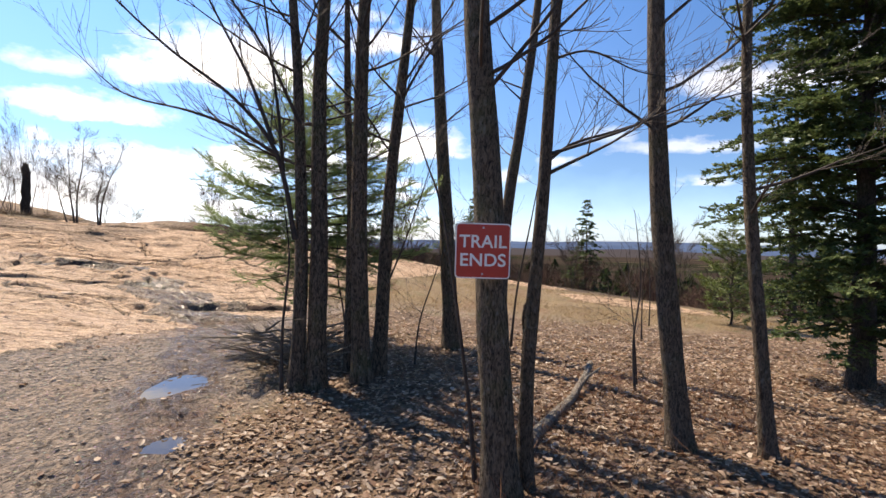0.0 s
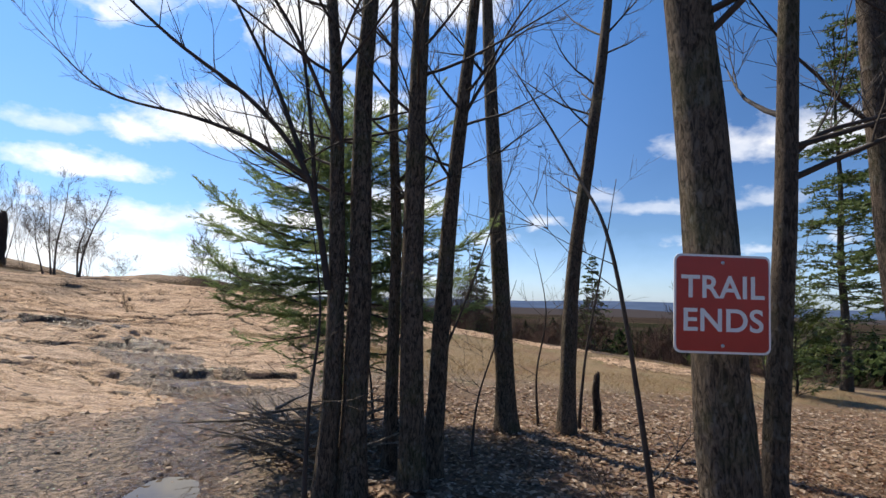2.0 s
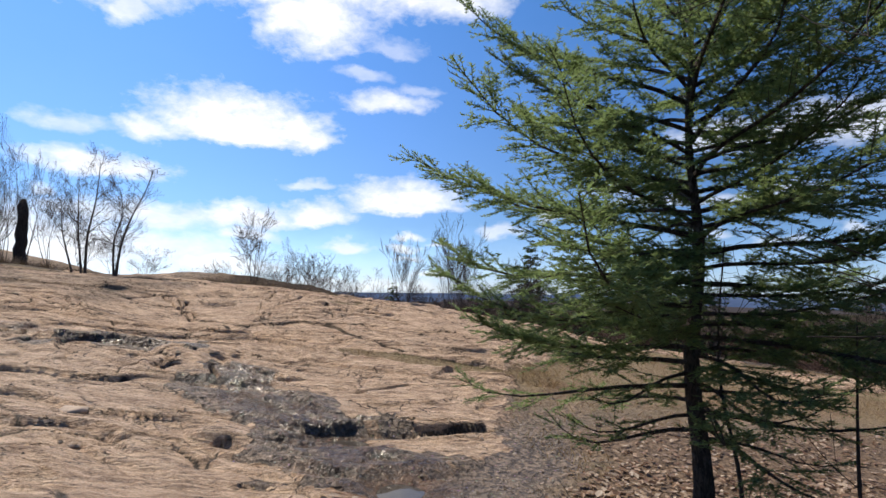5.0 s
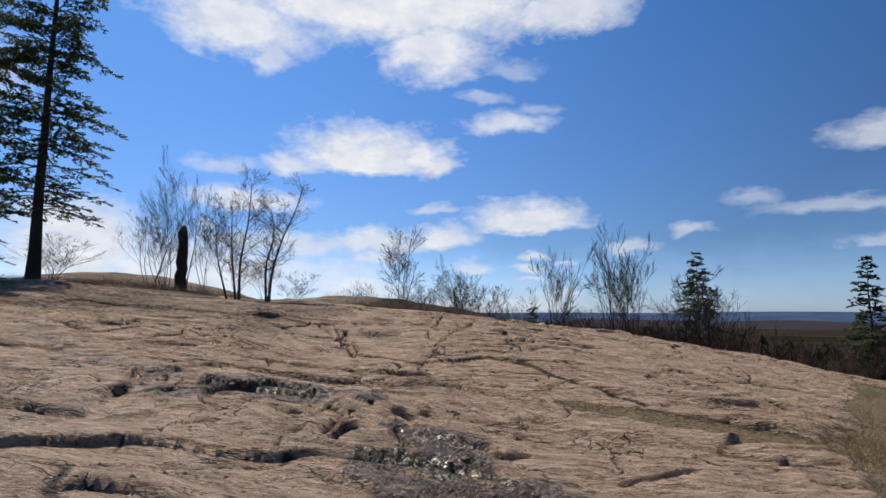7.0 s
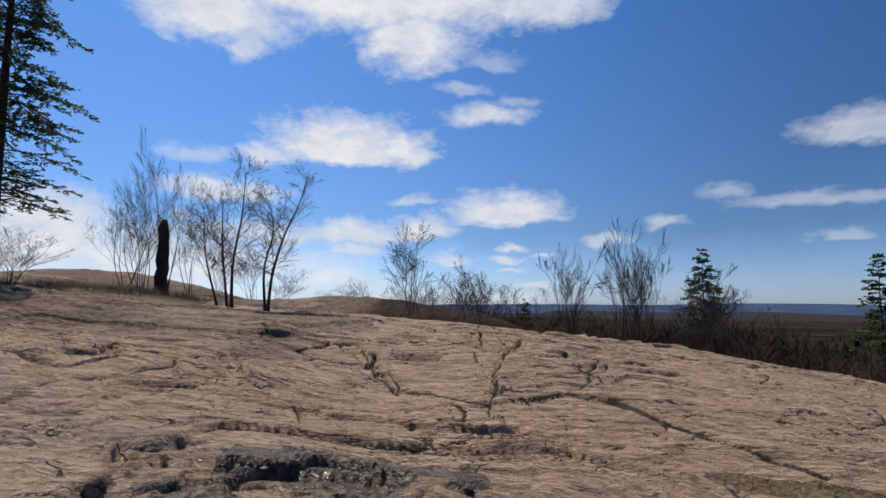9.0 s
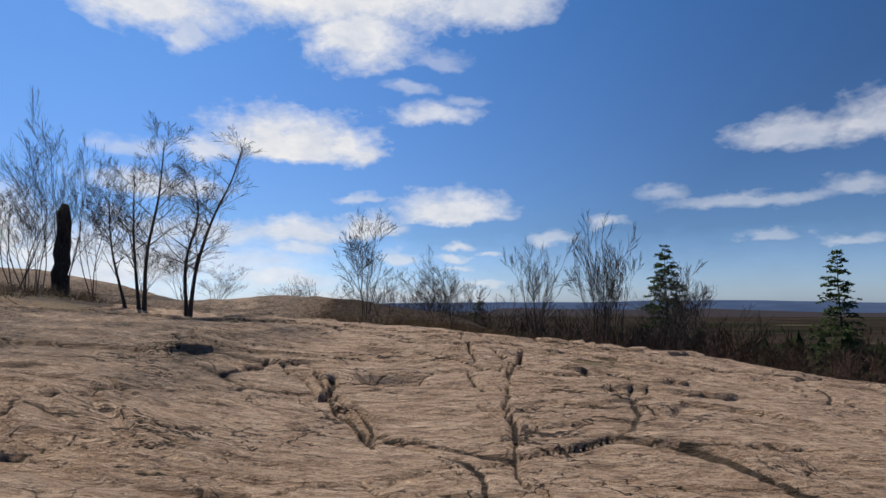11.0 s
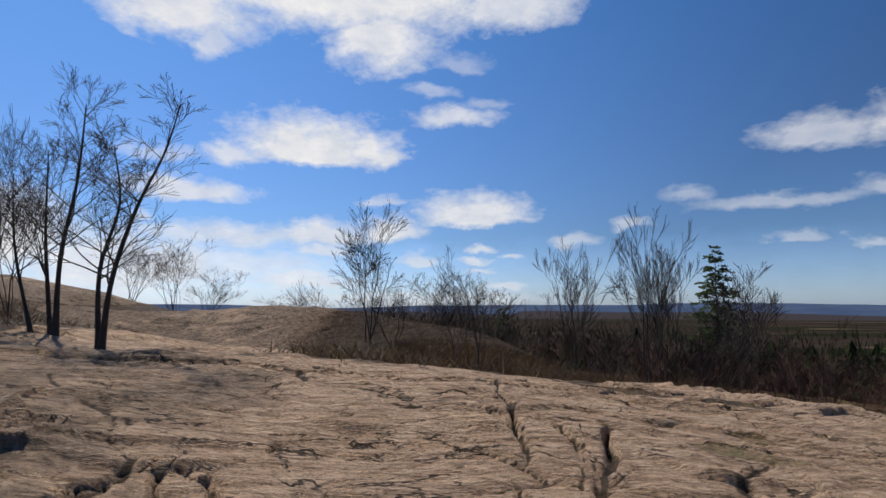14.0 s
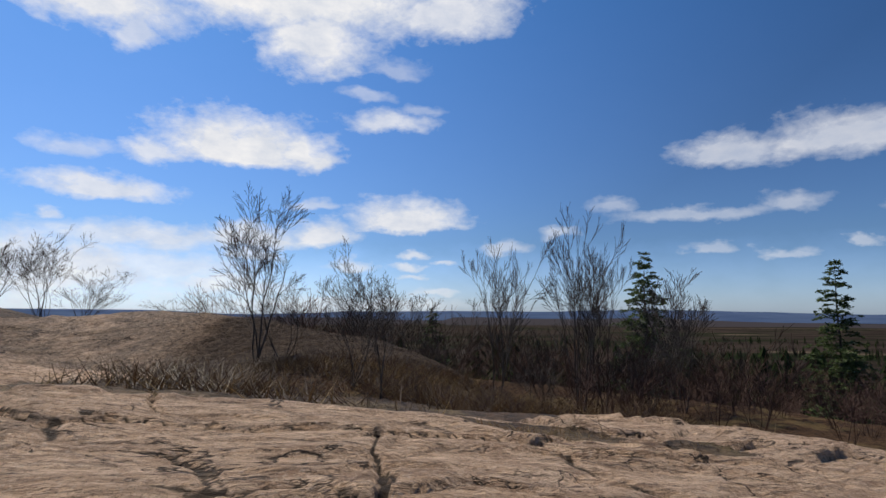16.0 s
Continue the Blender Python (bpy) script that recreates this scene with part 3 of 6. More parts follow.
FOOT_SEAMS = [
    (0.020, 0.04, [(-5.16, 6.64), (-4.82, 6.72), (-4.55, 6.92)]),
    (0.020, 0.05, [(-4.24, 7.02), (-3.90, 7.17), (-3.57, 7.24), (-3.29, 7.10)]),
    (0.050, 0.09, [(-3.09, 7.39), (-2.80, 7.47)]),
    (0.060, 0.08, [(-3.29, 6.59), (-3.25, 6.97)]),
    (0.020, 0.05, [(-4.24, 6.25), (-3.89, 6.54)]),
    (0.040, 0.06, [(-2.95, 7.20), (-2.79, 6.87), (-2.70, 6.66)]),
    (0.030, 0.06, [(-2.46, 7.15), (-2.23, 7.09), (-2.05, 7.00)]),
    (0.050, 0.06, [(-7.83, 8.62), (-7.15, 8.52), (-6.99, 8.94)]),
    (0.020, 0.05, [(-4.27, 5.78), (-4.36, 6.11), (-4.29, 6.30)]),
    (0.020, 0.04, [(-5.18, 8.83), (-4.67, 8.90), (-4.31, 8.99)]),
    (0.020, 0.04, [(-2.47, 6.93), (-2.22, 6.89)]),
]
FOOT2_SEAMS = [
    (0.030, 0.06, [(-4.90, 6.65), (-4.69, 6.90), (-4.38, 7.07)]),
    (0.030, 0.06, [(-3.68, 6.11), (-3.48, 6.25), (-3.56, 6.56)]),
    (0.030, 0.06, [(-3.36, 6.67), (-3.35, 7.11)]),
    (0.020, 0.05, [(-3.87, 6.85), (-3.50, 7.40)]),
    (0.030, 0.06, [(-2.96, 7.27), (-2.74, 6.75), (-2.59, 6.47)]),
    (0.030, 0.06, [(-1.35, 6.88), (-0.85, 7.24)]),
    (0.030, 0.05, [(-2.28, 4.85), (-2.02, 4.67), (-2.05, 4.94)]),
    (0.030, 0.06, [(-3.18, 4.54), (-2.78, 4.74), (-2.47, 5.00)]),
    (0.030, 0.06, [(-2.15, 6.98), (-1.92, 7.16)]),
    (0.020, 0.05, [(-2.80, 4.32), (-2.61, 4.29)]),
    (0.020, 0.04, [(-2.50, 6.51), (-2.95, 6.19), (-3.18, 6.23)]),
]
NEAR_SEAMS = [
    (0.030, 0.06, [(-4.80, 12.53), (-4.66, 12.36), (-4.45, 12.19), (-4.26, 12.21), (-4.11, 12.20), (-3.90, 11.89), (-3.78, 11.83), (-3.77, 11.45)]),
    (0.035, 0.07, [(-3.93, 12.74), (-3.92, 12.29), (-3.84, 12.11), (-3.81, 11.87)]),
    (0.025, 0.06, [(-3.54, 12.12), (-3.50, 11.82), (-3.52, 11.62)]),
    (0.030, 0.08, [(-3.26, 12.14), (-3.30, 11.74), (-3.36, 11.44)]),
    (0.020, 0.04, [(-5.56, 11.28), (-5.40, 11.35)]),
    (0.025, 0.05, [(-5.13, 11.33), (-5.11, 11.45)]),
    (0.015, 0.03, [(-5.67, 11.95), (-5.58, 12.05), (-5.48, 12.09)]),
]
LAST_SEAMS = [
    (0.020, 0.05, [(-3.91, 13.08), (-3.94, 12.54), (-3.89, 12.28), (-3.83, 12.18)]),
    (0.040, 0.07, [(-4.84, 12.51), (-4.74, 12.55)]),
    (0.020, 0.05, [(-4.74, 12.45), (-4.52, 12.29), (-4.38, 12.20)]),
    (0.025, 0.05, [(-4.71, 12.18), (-4.53, 12.16), (-4.27, 12.22)]),
    (0.025, 0.05, [(-5.80, 13.90), (-5.08, 13.01), (-4.72, 13.12), (-4.50, 13.11)]),
]
SEAMS = CREST_SEAMS + CREST2_SEAMS + FACE_SEAMS + FACE2_SEAMS + FOOT_SEAMS + FOOT2_SEAMS + NEAR_SEAMS + LAST_SEAMS
# ledges: the ground on the far side of the line stands higher by that much
LEDGES = [
    (0.26, [(-11.4, 20.5), (-10.4, 20.6), (-8.8, 20.2), (-7.8, 20.1), (-6.8, 20.4)]),
    (0.10, [(-12.5, 19.6), (-10.5, 19.4), (-8.8, 19.3)]),
    (0.08, [(-3.04, 7.88), (-2.70, 8.48), (-2.40, 8.04), (-2.13, 8.12), (-1.86, 8.28), (-1.45, 8.39), (-0.95, 8.49), (-0.26, 8.81)]),
    (0.035, [(-1.70, 9.51), (-1.45, 9.68), (-1.28, 9.54)]),
    (0.050, [(-4.72, 8.34), (-4.58, 8.55), (-4.51, 8.90), (-4.24, 8.99)]),
    (0.050, [(-2.62, 11.90), (-2.18, 12.11), (-1.78, 12.40)]),
    (0.060, [(-5.16, 6.64), (-4.82, 6.72), (-4.54, 6.91)]),
    (0.060, [(-4.24, 7.02), (-3.90, 7.17), (-3.57, 7.24)]),
    (0.050, [(-5.65, 9.15), (-5.49, 9.19), (-5.30, 9.35)]),
    (0.060, [(-3.18, 4.54), (-2.78, 4.74), (-2.47, 5.00)]),
    (0.050, [(-1.35, 6.88), (-0.85, 7.24)]),
    (0.040, [(-5.56, 9.79), (-5.33, 9.90)]),
    (0.050, [(-7.77, 8.57), (-7.09, 8.46), (-6.98, 8.93)]),
    (0.060, [(-3.05, 7.41), (-2.85, 7.57)]),
    (0.050, [(-4.90, 6.65), (-4.69, 6.90), (-4.38, 7.07)]),
]
# where water seeps: half width and line
SEEPS = [(0.60, [(-2.55, 6.8), (-2.3, 6.4), (-1.4, 5.6), (-0.7, 4.65), (-0.2, 3.3), (0.05, 1.9), (0.55, 0.7), (0.9, -1.0), (1.4, -5.0)]),
         (0.30, [(-9.2, 8.6), (-7.9, 8.3), (-7.0, 7.9), (-6.1, 7.55), (-5.6, 7.2), (-4.9, 7.08)]),
         (0.30, [(-4.9, 7.08), (-4.0, 7.26), (-3.65, 7.45), (-3.2, 7.4), (-2.55, 6.8)])]
PUDDLES = [(0.07, 1.95, 0.21, 0.33), (0.60, 0.74, 0.12, 0.14), (-0.70, 4.71, 0.15, 0.13), (-1.19, 5.63, 0.16, 0.10), (-6.15, 7.52, 0.19, 0.09), (-6.9, 7.86, 0.2, 0.07)]


CHANCE = np.random.RandomState(5).random_sample(65536)


def hashed(i, j, seed):
    return CHANCE[((i.astype(np.int64) * 73 + seed * 8191) ^ (j.astype(np.int64) * 40503 + seed * 131)) & 65535]


def value_noise(x, y, seed=0):
    fi, fj = np.floor(x), np.floor(y)
    u, v = x - fi, y - fj
    u, v = u * u * (3 - 2 * u), v * v * (3 - 2 * v)
    i, j = fi.astype(np.int64) * 73 + seed * 8191, fj.astype(np.int64) * 40503 + seed * 131
    a, b = CHANCE[(i ^ j) & 65535], CHANCE[((i + 73) ^ j) & 65535]
    c, d = CHANCE[(i ^ (j + 40503)) & 65535], CHANCE[((i + 73) ^ (j + 40503)) & 65535]
    return (a * (1 - u) + b * u) * (1 - v) + (c * (1 - u) + d * u) * v - 0.5


def fractal(x, y, seed=0, octaves=4):
    return sum(value_noise(x * 2 ** k, y * 2 ** k, seed + k) / 2 ** k for k in range(octaves))


def ease(v, a, b):
    v = np.clip((v - a) / (b - a), 0, 1)
    return v * v * (3 - 2 * v)


def slabs(x, y, w, d, seed):
    """Blocks of a jointed surface: distance to the nearest joint and a number for each block."""
    x, y = x / w, y / d
    x = x + 0.35 * fractal(x * 1.3, y * 1.3, seed + 5, 3)
    y = y + 0.45 * fractal(x * 1.1 + 9, y * 1.1, seed + 6, 3)
    i, j = np.floor(x), np.floor(y)
    f1, f2, own = np.full(x.shape, 9.0), np.full(x.shape, 9.0), np.zeros(x.shape)
    tilt = np.zeros(x.shape)
    for a in (-1, 0, 1):
        for b in (-1, 0, 1):
            ci, cj = i + a, j + b
            px, py = ci + 0.1 + 0.8 * hashed(ci, cj, seed), cj + 0.1 + 0.8 * hashed(ci, cj, seed + 1)
            dist = np.hypot(x - px, y - py)
            near = dist < f1
            f2 = np.where(near, f1, np.minimum(f2, dist))
            f1 = np.where(near, dist, f1)
            own = np.where(near, hashed(ci, cj, seed + 2), own)
            tilt = np.where(near, y - py, tilt)
    return f2 - f1, own, tilt


def close_to(x, y, pts, reach):
    """Which points lie in the box round a line."""
    ax, ay = zip(*pts)
    return np.nonzero((x > min(ax) - reach) & (x < max(ax) + reach) & (y > min(ay) - reach) & (y < max(ay) + reach))[0]


def past_ends(x, y, pts):
    """How far a point lies beyond either end of a broken line, along its course."""
    over = np.zeros(x.shape)
    for (ax, ay), (bx, by) in ((pts[1], pts[0]), (pts[-2], pts[-1])):
        dx, dy = bx - ax, by - ay
        over = np.maximum(over, ((x - bx) * dx + (y - by) * dy) / math.hypot(dx, dy) * (np.hypot(x - bx, y - by) < 1.5))
    return over


def line_distance(x, y, pts):
    """Distance to a broken line, and the side on which a point lies (above zero: left of the line's course)."""
    best, side = np.full(x.shape, 1e9), np.zeros(x.shape)
    for (ax, ay), (bx, by) in zip(pts, pts[1:]):
        dx, dy = bx - ax, by - ay
        t = np.clip(((x - ax) * dx + (y - ay) * dy) / (dx * dx + dy * dy), 0, 1)
        d = np.hypot(x - ax - t * dx, y - ay - t * dy)
        s = np.sign(dx * (y - ay) - dy * (x - ax))
        side = np.where(d < best, s, side)
        best = np.minimum(best, d)
    return best, side


def rock_mask(x, y):
    wob = 0.55 * fractal(x * 0.9, y * 0.9, 31, 4)
    edge = np.interp(y, [-8, 0, 2, 3, 4, 5, 5.7, 7, 8, 9.5, 12, 13.6], [-5, -2.9, -1.9, -1.3, -1.0, -0.6, 0.0, 0.3, 0.3, 0.9, 2.4, 2.8])
    crest = np.interp(x, [-30, -12, -9, -7, -5, -3, -2, 0, 3], [11.5, 12.3, 12.6, 13.0, 13.5, 14.0, 15.2, 15.3, 15.2])
    d = np.minimum(edge - x, crest - y)
    dome = 3.0 * (1 - np.hypot((x + 8.6) / 6.2, (y - 19.9) / 2.2))
    bridge = 3.0 * (1 - np.hypot((x + 8.0) / 1.9, (y - 16.2) / 4.2))
    hump = 5.0 * (1 - np.hypot((x + 20) / 6.0, (y - 21) / 5.0))
    flat1 = 1.2 * (1 - np.hypot((x - 7.4) / 2.2, (y - 11.2) / 0.9))
    flat2 = 1.5 * (1 - np.hypot((x - 3.5) / 3.2, (y - 14.2) / 1.2))
    d = np.maximum.reduce([d, dome, bridge, hump, flat1, flat2])
    soil = np.minimum.reduce([np.hypot((x + 2.9) / 0.6, (y - 13.7) / 0.22), np.hypot((x + 1.95) / 0.34, (y - 13.75) / 0.2), np.hypot((x + 2.42) / 0.30, (y - 12.1) / 0.11), np.hypot((x + 2.26) / 0.16, (y - 12.5) / 0.07), np.hypot((x + 0.6) / 1.35, (y - 8.3) / 0.24)])
    return ease(d + wob, -0.12, 0.2) * ease(soil + wob, 0.7, 1.1)


def litter_mask(x, y):
    edge = np.interp(y, [-8, -3, 0, 2, 3.5, 5, 6.0, 7.5], [2.6, 1.6, 1.15, 0.75, 0.4, 0.3, 0.7, 2.0])
    wob = 0.6 * fractal(x * 1.1, y * 1.1, 77, 4)
    return ease(np.minimum(x - edge, (7.0 - y) * 0.5) + wob, -0.2, 0.35)


def broad(x, y):
    z = np.zeros(x.shape)
    for cx, cy, s, h in SWELLS:
        z += h * np.exp(-((x - cx) ** 2 + (y - cy) ** 2) / (2 * s * s))
    for cx, cy, h in DIMPLES:
        z += h * np.exp(-((x - cx) ** 2 + (y - cy) ** 2) / 3.125)
    r = np.hypot(x + 6, y - 8)
    z -= 38.0 * (1 - np.exp(-0.0085 * np.maximum(0, r - 23)))
    return z


def land(x, y):
    """Height of the ground, with the masks that its material needs."""
    x, y = np.atleast_1d(np.asarray(x, float)), np.atleast_1d(np.asarray(y, float))
    z = broad(x, y)
    near = 1 - ease(np.hypot(x + 4, y - 9), 26, 40)
    rock = rock_mask(x, y)
    litter = litter_mask(x, y) * (1 - rock)
    z += near * (1 - rock) * (0.016 * fractal(x * 7, y * 7, 4, 3) + 0.04 * fractal(x * 1.7, y * 1.7, 3, 4) + 0.05 * fractal(x * 0.5, y * 0.5, 9, 2))
    c, s = math.cos(0.16), math.sin(0.16)
    u, v = c * x + s * y, c * y - s * x
    j1, own1, t1 = slabs(u, v, 2.6, 1.25, 11)
    j2, own2, t2 = slabs(u, v, 0.95, 0.4, 23)
    here = ease(fractal(x * 0.35, y * 0.35, 51, 3), -0.25, 0.3)
    relief = 0.035 * (own1 - 0.5) - 0.015 * t1 + 0.016 * here * (own2 - 0.5)
    joint = 0.026 * (1 - ease(j1, 0.0, 0.045)) * ease(fractal(x * 0.8, y * 0.8, 57, 2), -0.2, 0.1) + 0.014 * (1 - ease(j2, 0.0, 0.09)) * here
    # foliation: thin layers that end in low steps facing the valley side
    bend = 1.3 * fractal(u * 0.35, v * 0.6, 33, 4)
    s1, s2 = v * 1.15 + 1.9 * bend, v * 3.4 + 3.2 * bend + 0.5 * fractal(u * 1.2, v * 2, 36, 3)
    a1 = ease(fractal(u * 0.45, v * 0.7, 71, 3), -0.15, 0.35)
    a2 = ease(fractal(u * 0.7 + 5, v * 1.1, 72, 3), -0.2, 0.35)
    f1, f2 = s1 - np.floor(s1), s2 - np.floor(s2)
    s3 = v * 7.5 + 5.0 * bend + 1.1 * fractal(u * 1.5, v * 2.5, 38, 3)
    a3 = ease(fractal(u * 0.9 + 3, v * 1.4, 73, 3), -0.15, 0.3)
    f3 = s3 - np.floor(s3)
    step1 = a1 * (ease(f1, 0.0, 0.07) - f1)
    step2 = a2 * (ease(f2, 0.0, 0.12) - f2)
    step3 = a3 * (ease(f3, 0.0, 0.25) - f3)
    layers = 0.066 * step1 + 0.040 * step2 + 0.014 * step3
    rough = 0.035 * fractal(u * 0.9, v * 3.2, 41, 5) + 0.07 * fractal(u * 0.3, v * 0.45, 43, 3) + 0.016 * fractal(u * 3.5, v * 10.0, 45, 3)
    z += near * rock * (relief * ease(rock, 0.2, 1) - joint + rough + layers)
    groove_and_shade = np.maximum((1 - ease(j1, 0.0, 0.03)) * ease(fractal(x * 0.8, y * 0.8, 57, 2), -0.2, 0.1), 0.55 * here * (1 - ease(j2, 0.0, 0.05))) * rock * near
    # risers of the layer steps are darkened in colour to stand for shade
    groove_and_shade = np.maximum(groove_and_shade, rock * near * 0.62 * a1 * (1 - ease(f1, 0.0, 0.045)))
    wob = 0.10 * fractal(x * 2.5, y * 2.5, 61, 3)
    uneven = 0.5 + 1.2 * ease(fractal(x * 1.4, y * 1.4, 66, 2), -0.25, 0.25)
    ragged_edge = 0.04 * fractal(x * 9, y * 9, 69, 2)
    broken = 0.5 + 0.8 * ease(fractal(x * 2.2, y * 2.2, 68, 3), -0.3, 0.3)
    for w, deep, pts in SEAMS:
        k = close_to(x, y, pts, 0.3)
        if not len(k):
            continue
        d, _ = line_distance(x[k] + wob[k], y[k] + wob[k], pts)
        z[k] -= 0.6 * deep * uneven[k] * (1 - ease(d, 0.22 * w, 1.1 * w))
        groove_and_shade[k] = np.maximum(groove_and_shade[k], 1 - ease(d, 0.22 * w, 0.8 * w))
    wet_cut = np.zeros(x.shape)
    for h, pts in LEDGES:
        k = close_to(x, y, pts, 2.5)
        if not len(k):
            continue
        px, py = x[k] + wob[k], y[k] + wob[k]
        d, side = line_distance(px, py, pts)
        fade = (1 - ease(d, 0.2, 0.2 + 7 * h)) * (0.9 if h > 0.07 else broken[k]) * (1 - ease(past_ends(px, py, pts), -0.25, 0.02))
        z[k] += (h if h > 0.07 else 0.6 * h) * fade * (ease(d * side + ragged_edge[k], -0.01, 0.05) - 0.5)
        # the ledge's face is painted dark in place of its shadow
        groove_and_shade[k] = np.maximum(groove_and_shade[k], fade * (1 - ease(np.abs(d * side - 0.015), 0.012, 0.045)))
        wet_cut[k] = np.maximum(wet_cut[k], 1 - ease(d, 0.06, 0.14))
    # a bowl worn into the rock
    hole = np.hypot((x + 4.47) / 0.34, (y - 10.88) / 0.16)
    z -= 0.10 * (1 - ease(hole, 0.5, 1.1))
    wet = np.zeros(x.shape)
    for w, pts in SEEPS:
        d, _ = line_distance(x + 2 * wob, y + 2 * wob, pts)
        wet = np.maximum(wet, (1 - ease(d, 0.3 * w, 1.25 * w)) * (0.75 if w < 0.4 else 1.0))
    wet *= 1 - wet_cut
    mud = (1 - ease(y, 5.6, 8.4)) * (1 - litter)
    ragged = 0.75 * fractal(x * 2.4, y * 3.4, 29, 5)
    d, _ = line_distance(x, y, SEEPS[2][1])
    silt = 1 - ease(d + ragged, 0.08, 0.14)
    d, _ = line_distance(x, y, SEEPS[0][1])
    silt = np.maximum(silt, 1 - ease(d + 1.2 * ragged, 0.38, 0.50))
    rock, mud = rock * (1 - silt), np.maximum(mud, silt)
    for cx, cy, rx, ry in PUDDLES:
        d = np.hypot((x - cx) / rx, (y - cy) / ry) * (1 + 0.5 * fractal(x * 4, y * 4, 88, 2))
        level = broad(np.array([cx]), np.array([cy]))[0]
        k = 1 - ease(d, 1.0, 2.6)
        z = z * (1 - k) + level * k
        z += 0.010 * k - 0.05 * (1 - ease(d, 0.55, 1.3))
        wet = np.maximum(wet, 1 - ease(d, 1.0, 1.9))
    wood = ease(np.hypot(x + 4, y - 9), 45, 90)
    # high values on the far dome also bring in its painted shade
    lichen = np.maximum(0.75 * ease(y, 15, 18) * (0.55 + 0.6 * ease(x, -8.5, -6)), 0.3 * ease(x, 0.3, 2.0)) + 0.25 * ease(fractal(x * 0.3, y * 0.3, 19, 3), 0.0, 0.4) + 0.5 * (1 - ease(x, -6.2, -4.4)) * ease(y, 8.6, 10) * (1 - ease(y, 12.5, 14)) + 0.22 * ease(y, 15, 18) + 0.7 * ease(y, 15, 17) * ease(x, -9.5, -7.0)
    lichen -= 0.5 * ease(x, -4.8, -3.4) * ease(y, 9.3, 10.3) * (1 - ease(y, 13.8, 15))
    return z, rock, litter, wet, mud, wood, groove_and_shade, lichen


def height(x, y):
    return float(land([x], [y])[0][0])


def ground_at(x, y):
    return float(broad(np.array([float(x)]), np.array([float(y)]))[0])


def spread(lo, hi, fine, wide_lo, wide_hi, coarse, grow, end):
    """Fine steps between lo and hi, coarser ones out to wide_lo and wide_hi, then wider and wider to the end on both sides."""
    core = list(np.arange(wide_lo, lo, coarse)) + list(np.arange(lo, hi, fine)) + list(np.arange(hi, wide_hi, coarse))
    step, out, back = coarse, [core[-1]], [core[0]]
    while out[-1] < end:
        step *= grow
        out.append(out[-1] + step)
        back.append(back[-1] - step)
    return np.array(back[:0:-1] + core + out[1:])


def mesh_from(name, verts, faces, mats, slots=None, smooth=True):
    me = bpy.data.meshes.new(name)
    me.from_pydata(verts, [], faces)
    for m in mats:
        me.materials.append(m)
    if slots is not None:
        me.polygons.foreach_set("material_index", slots)
    if smooth:
        me.polygons.foreach_set("use_smooth", [True] * len(me.polygons))
    me.update()
    return me


def build_ground():
    xs, ys = spread(-7.4, 1.0, 0.021, -14.0, 7.0, 0.1, 1.13, 4200), spread(2.4, 14.0, 0.022, -3.6, 23.0, 0.08, 1.13, 4200)
    gx, gy = np.meshgrid(xs, ys)
    shape = gx.shape
    z, rock, litter, wet, mud, wood, groove_and_shade, lichen = land(gx.ravel(), gy.ravel())
    verts = np.stack([gx.ravel(), gy.ravel(), z], 1)
    idx = np.arange(verts.shape[0]).reshape(shape)
    quads = np.stack([idx[:-1, :-1], idx[:-1, 1:], idx[1:, 1:], idx[1:, :-1]], -1).reshape(-1, 4)
    me = bpy.data.meshes.new("ground")
    me.vertices.add(len(verts))
    me.vertices.foreach_set("co", verts.ravel())
    me.loops.add(quads.size)
    me.loops.foreach_set("vertex_index", quads.ravel())
    me.polygons.add(len(quads))
    me.polygons.foreach_set("loop_start", np.arange(0, quads.size, 4))
    me.polygons.foreach_set("use_smooth", np.ones(len(quads), bool))
    me.update(calc_edges=True)
    for name, cols in (("zones", (rock, litter, wet, mud)), ("wild", (wood, groove_and_shade, lichen, ease(verts[:, 1], 13.0, 14.0)))):
        att = me.attributes.new(name, "FLOAT_COLOR", "POINT")
        att.data.foreach_set("color", np.stack(cols, 1).astype(np.float32).ravel())
    me.materials.append(M_GROUND)
    tagged(new("ground", me), "bare pink-grey bedrock, muddy trail and leaf-strewn forest floor", "ground", kind="structure")


build_ground()


def build_puddles():
    for cx, cy, rx, ry in PUDDLES:
        z = broad(np.array([cx]), np.array([cy]))[0] - 0.004
        ring = [(cx + 1.45 * rx * math.cos(a), cy + 1.45 * ry * math.sin(a), z) for a in np.linspace(0, 2 * math.pi, 24, endpoint=False)]
        me = mesh_from("puddle", ring, [list(range(24))], [M_WATER])
        tagged(new("puddle", me), "shallow still rainwater puddle on the muddy trail", "puddle", "puddles on the trail", "structure")


build_puddles()


M_RIDGE = foliage("wooded_ridge", (0.03, 0.029, 0.034), (0.055, 0.048, 0.05), 0.0, 0.0)


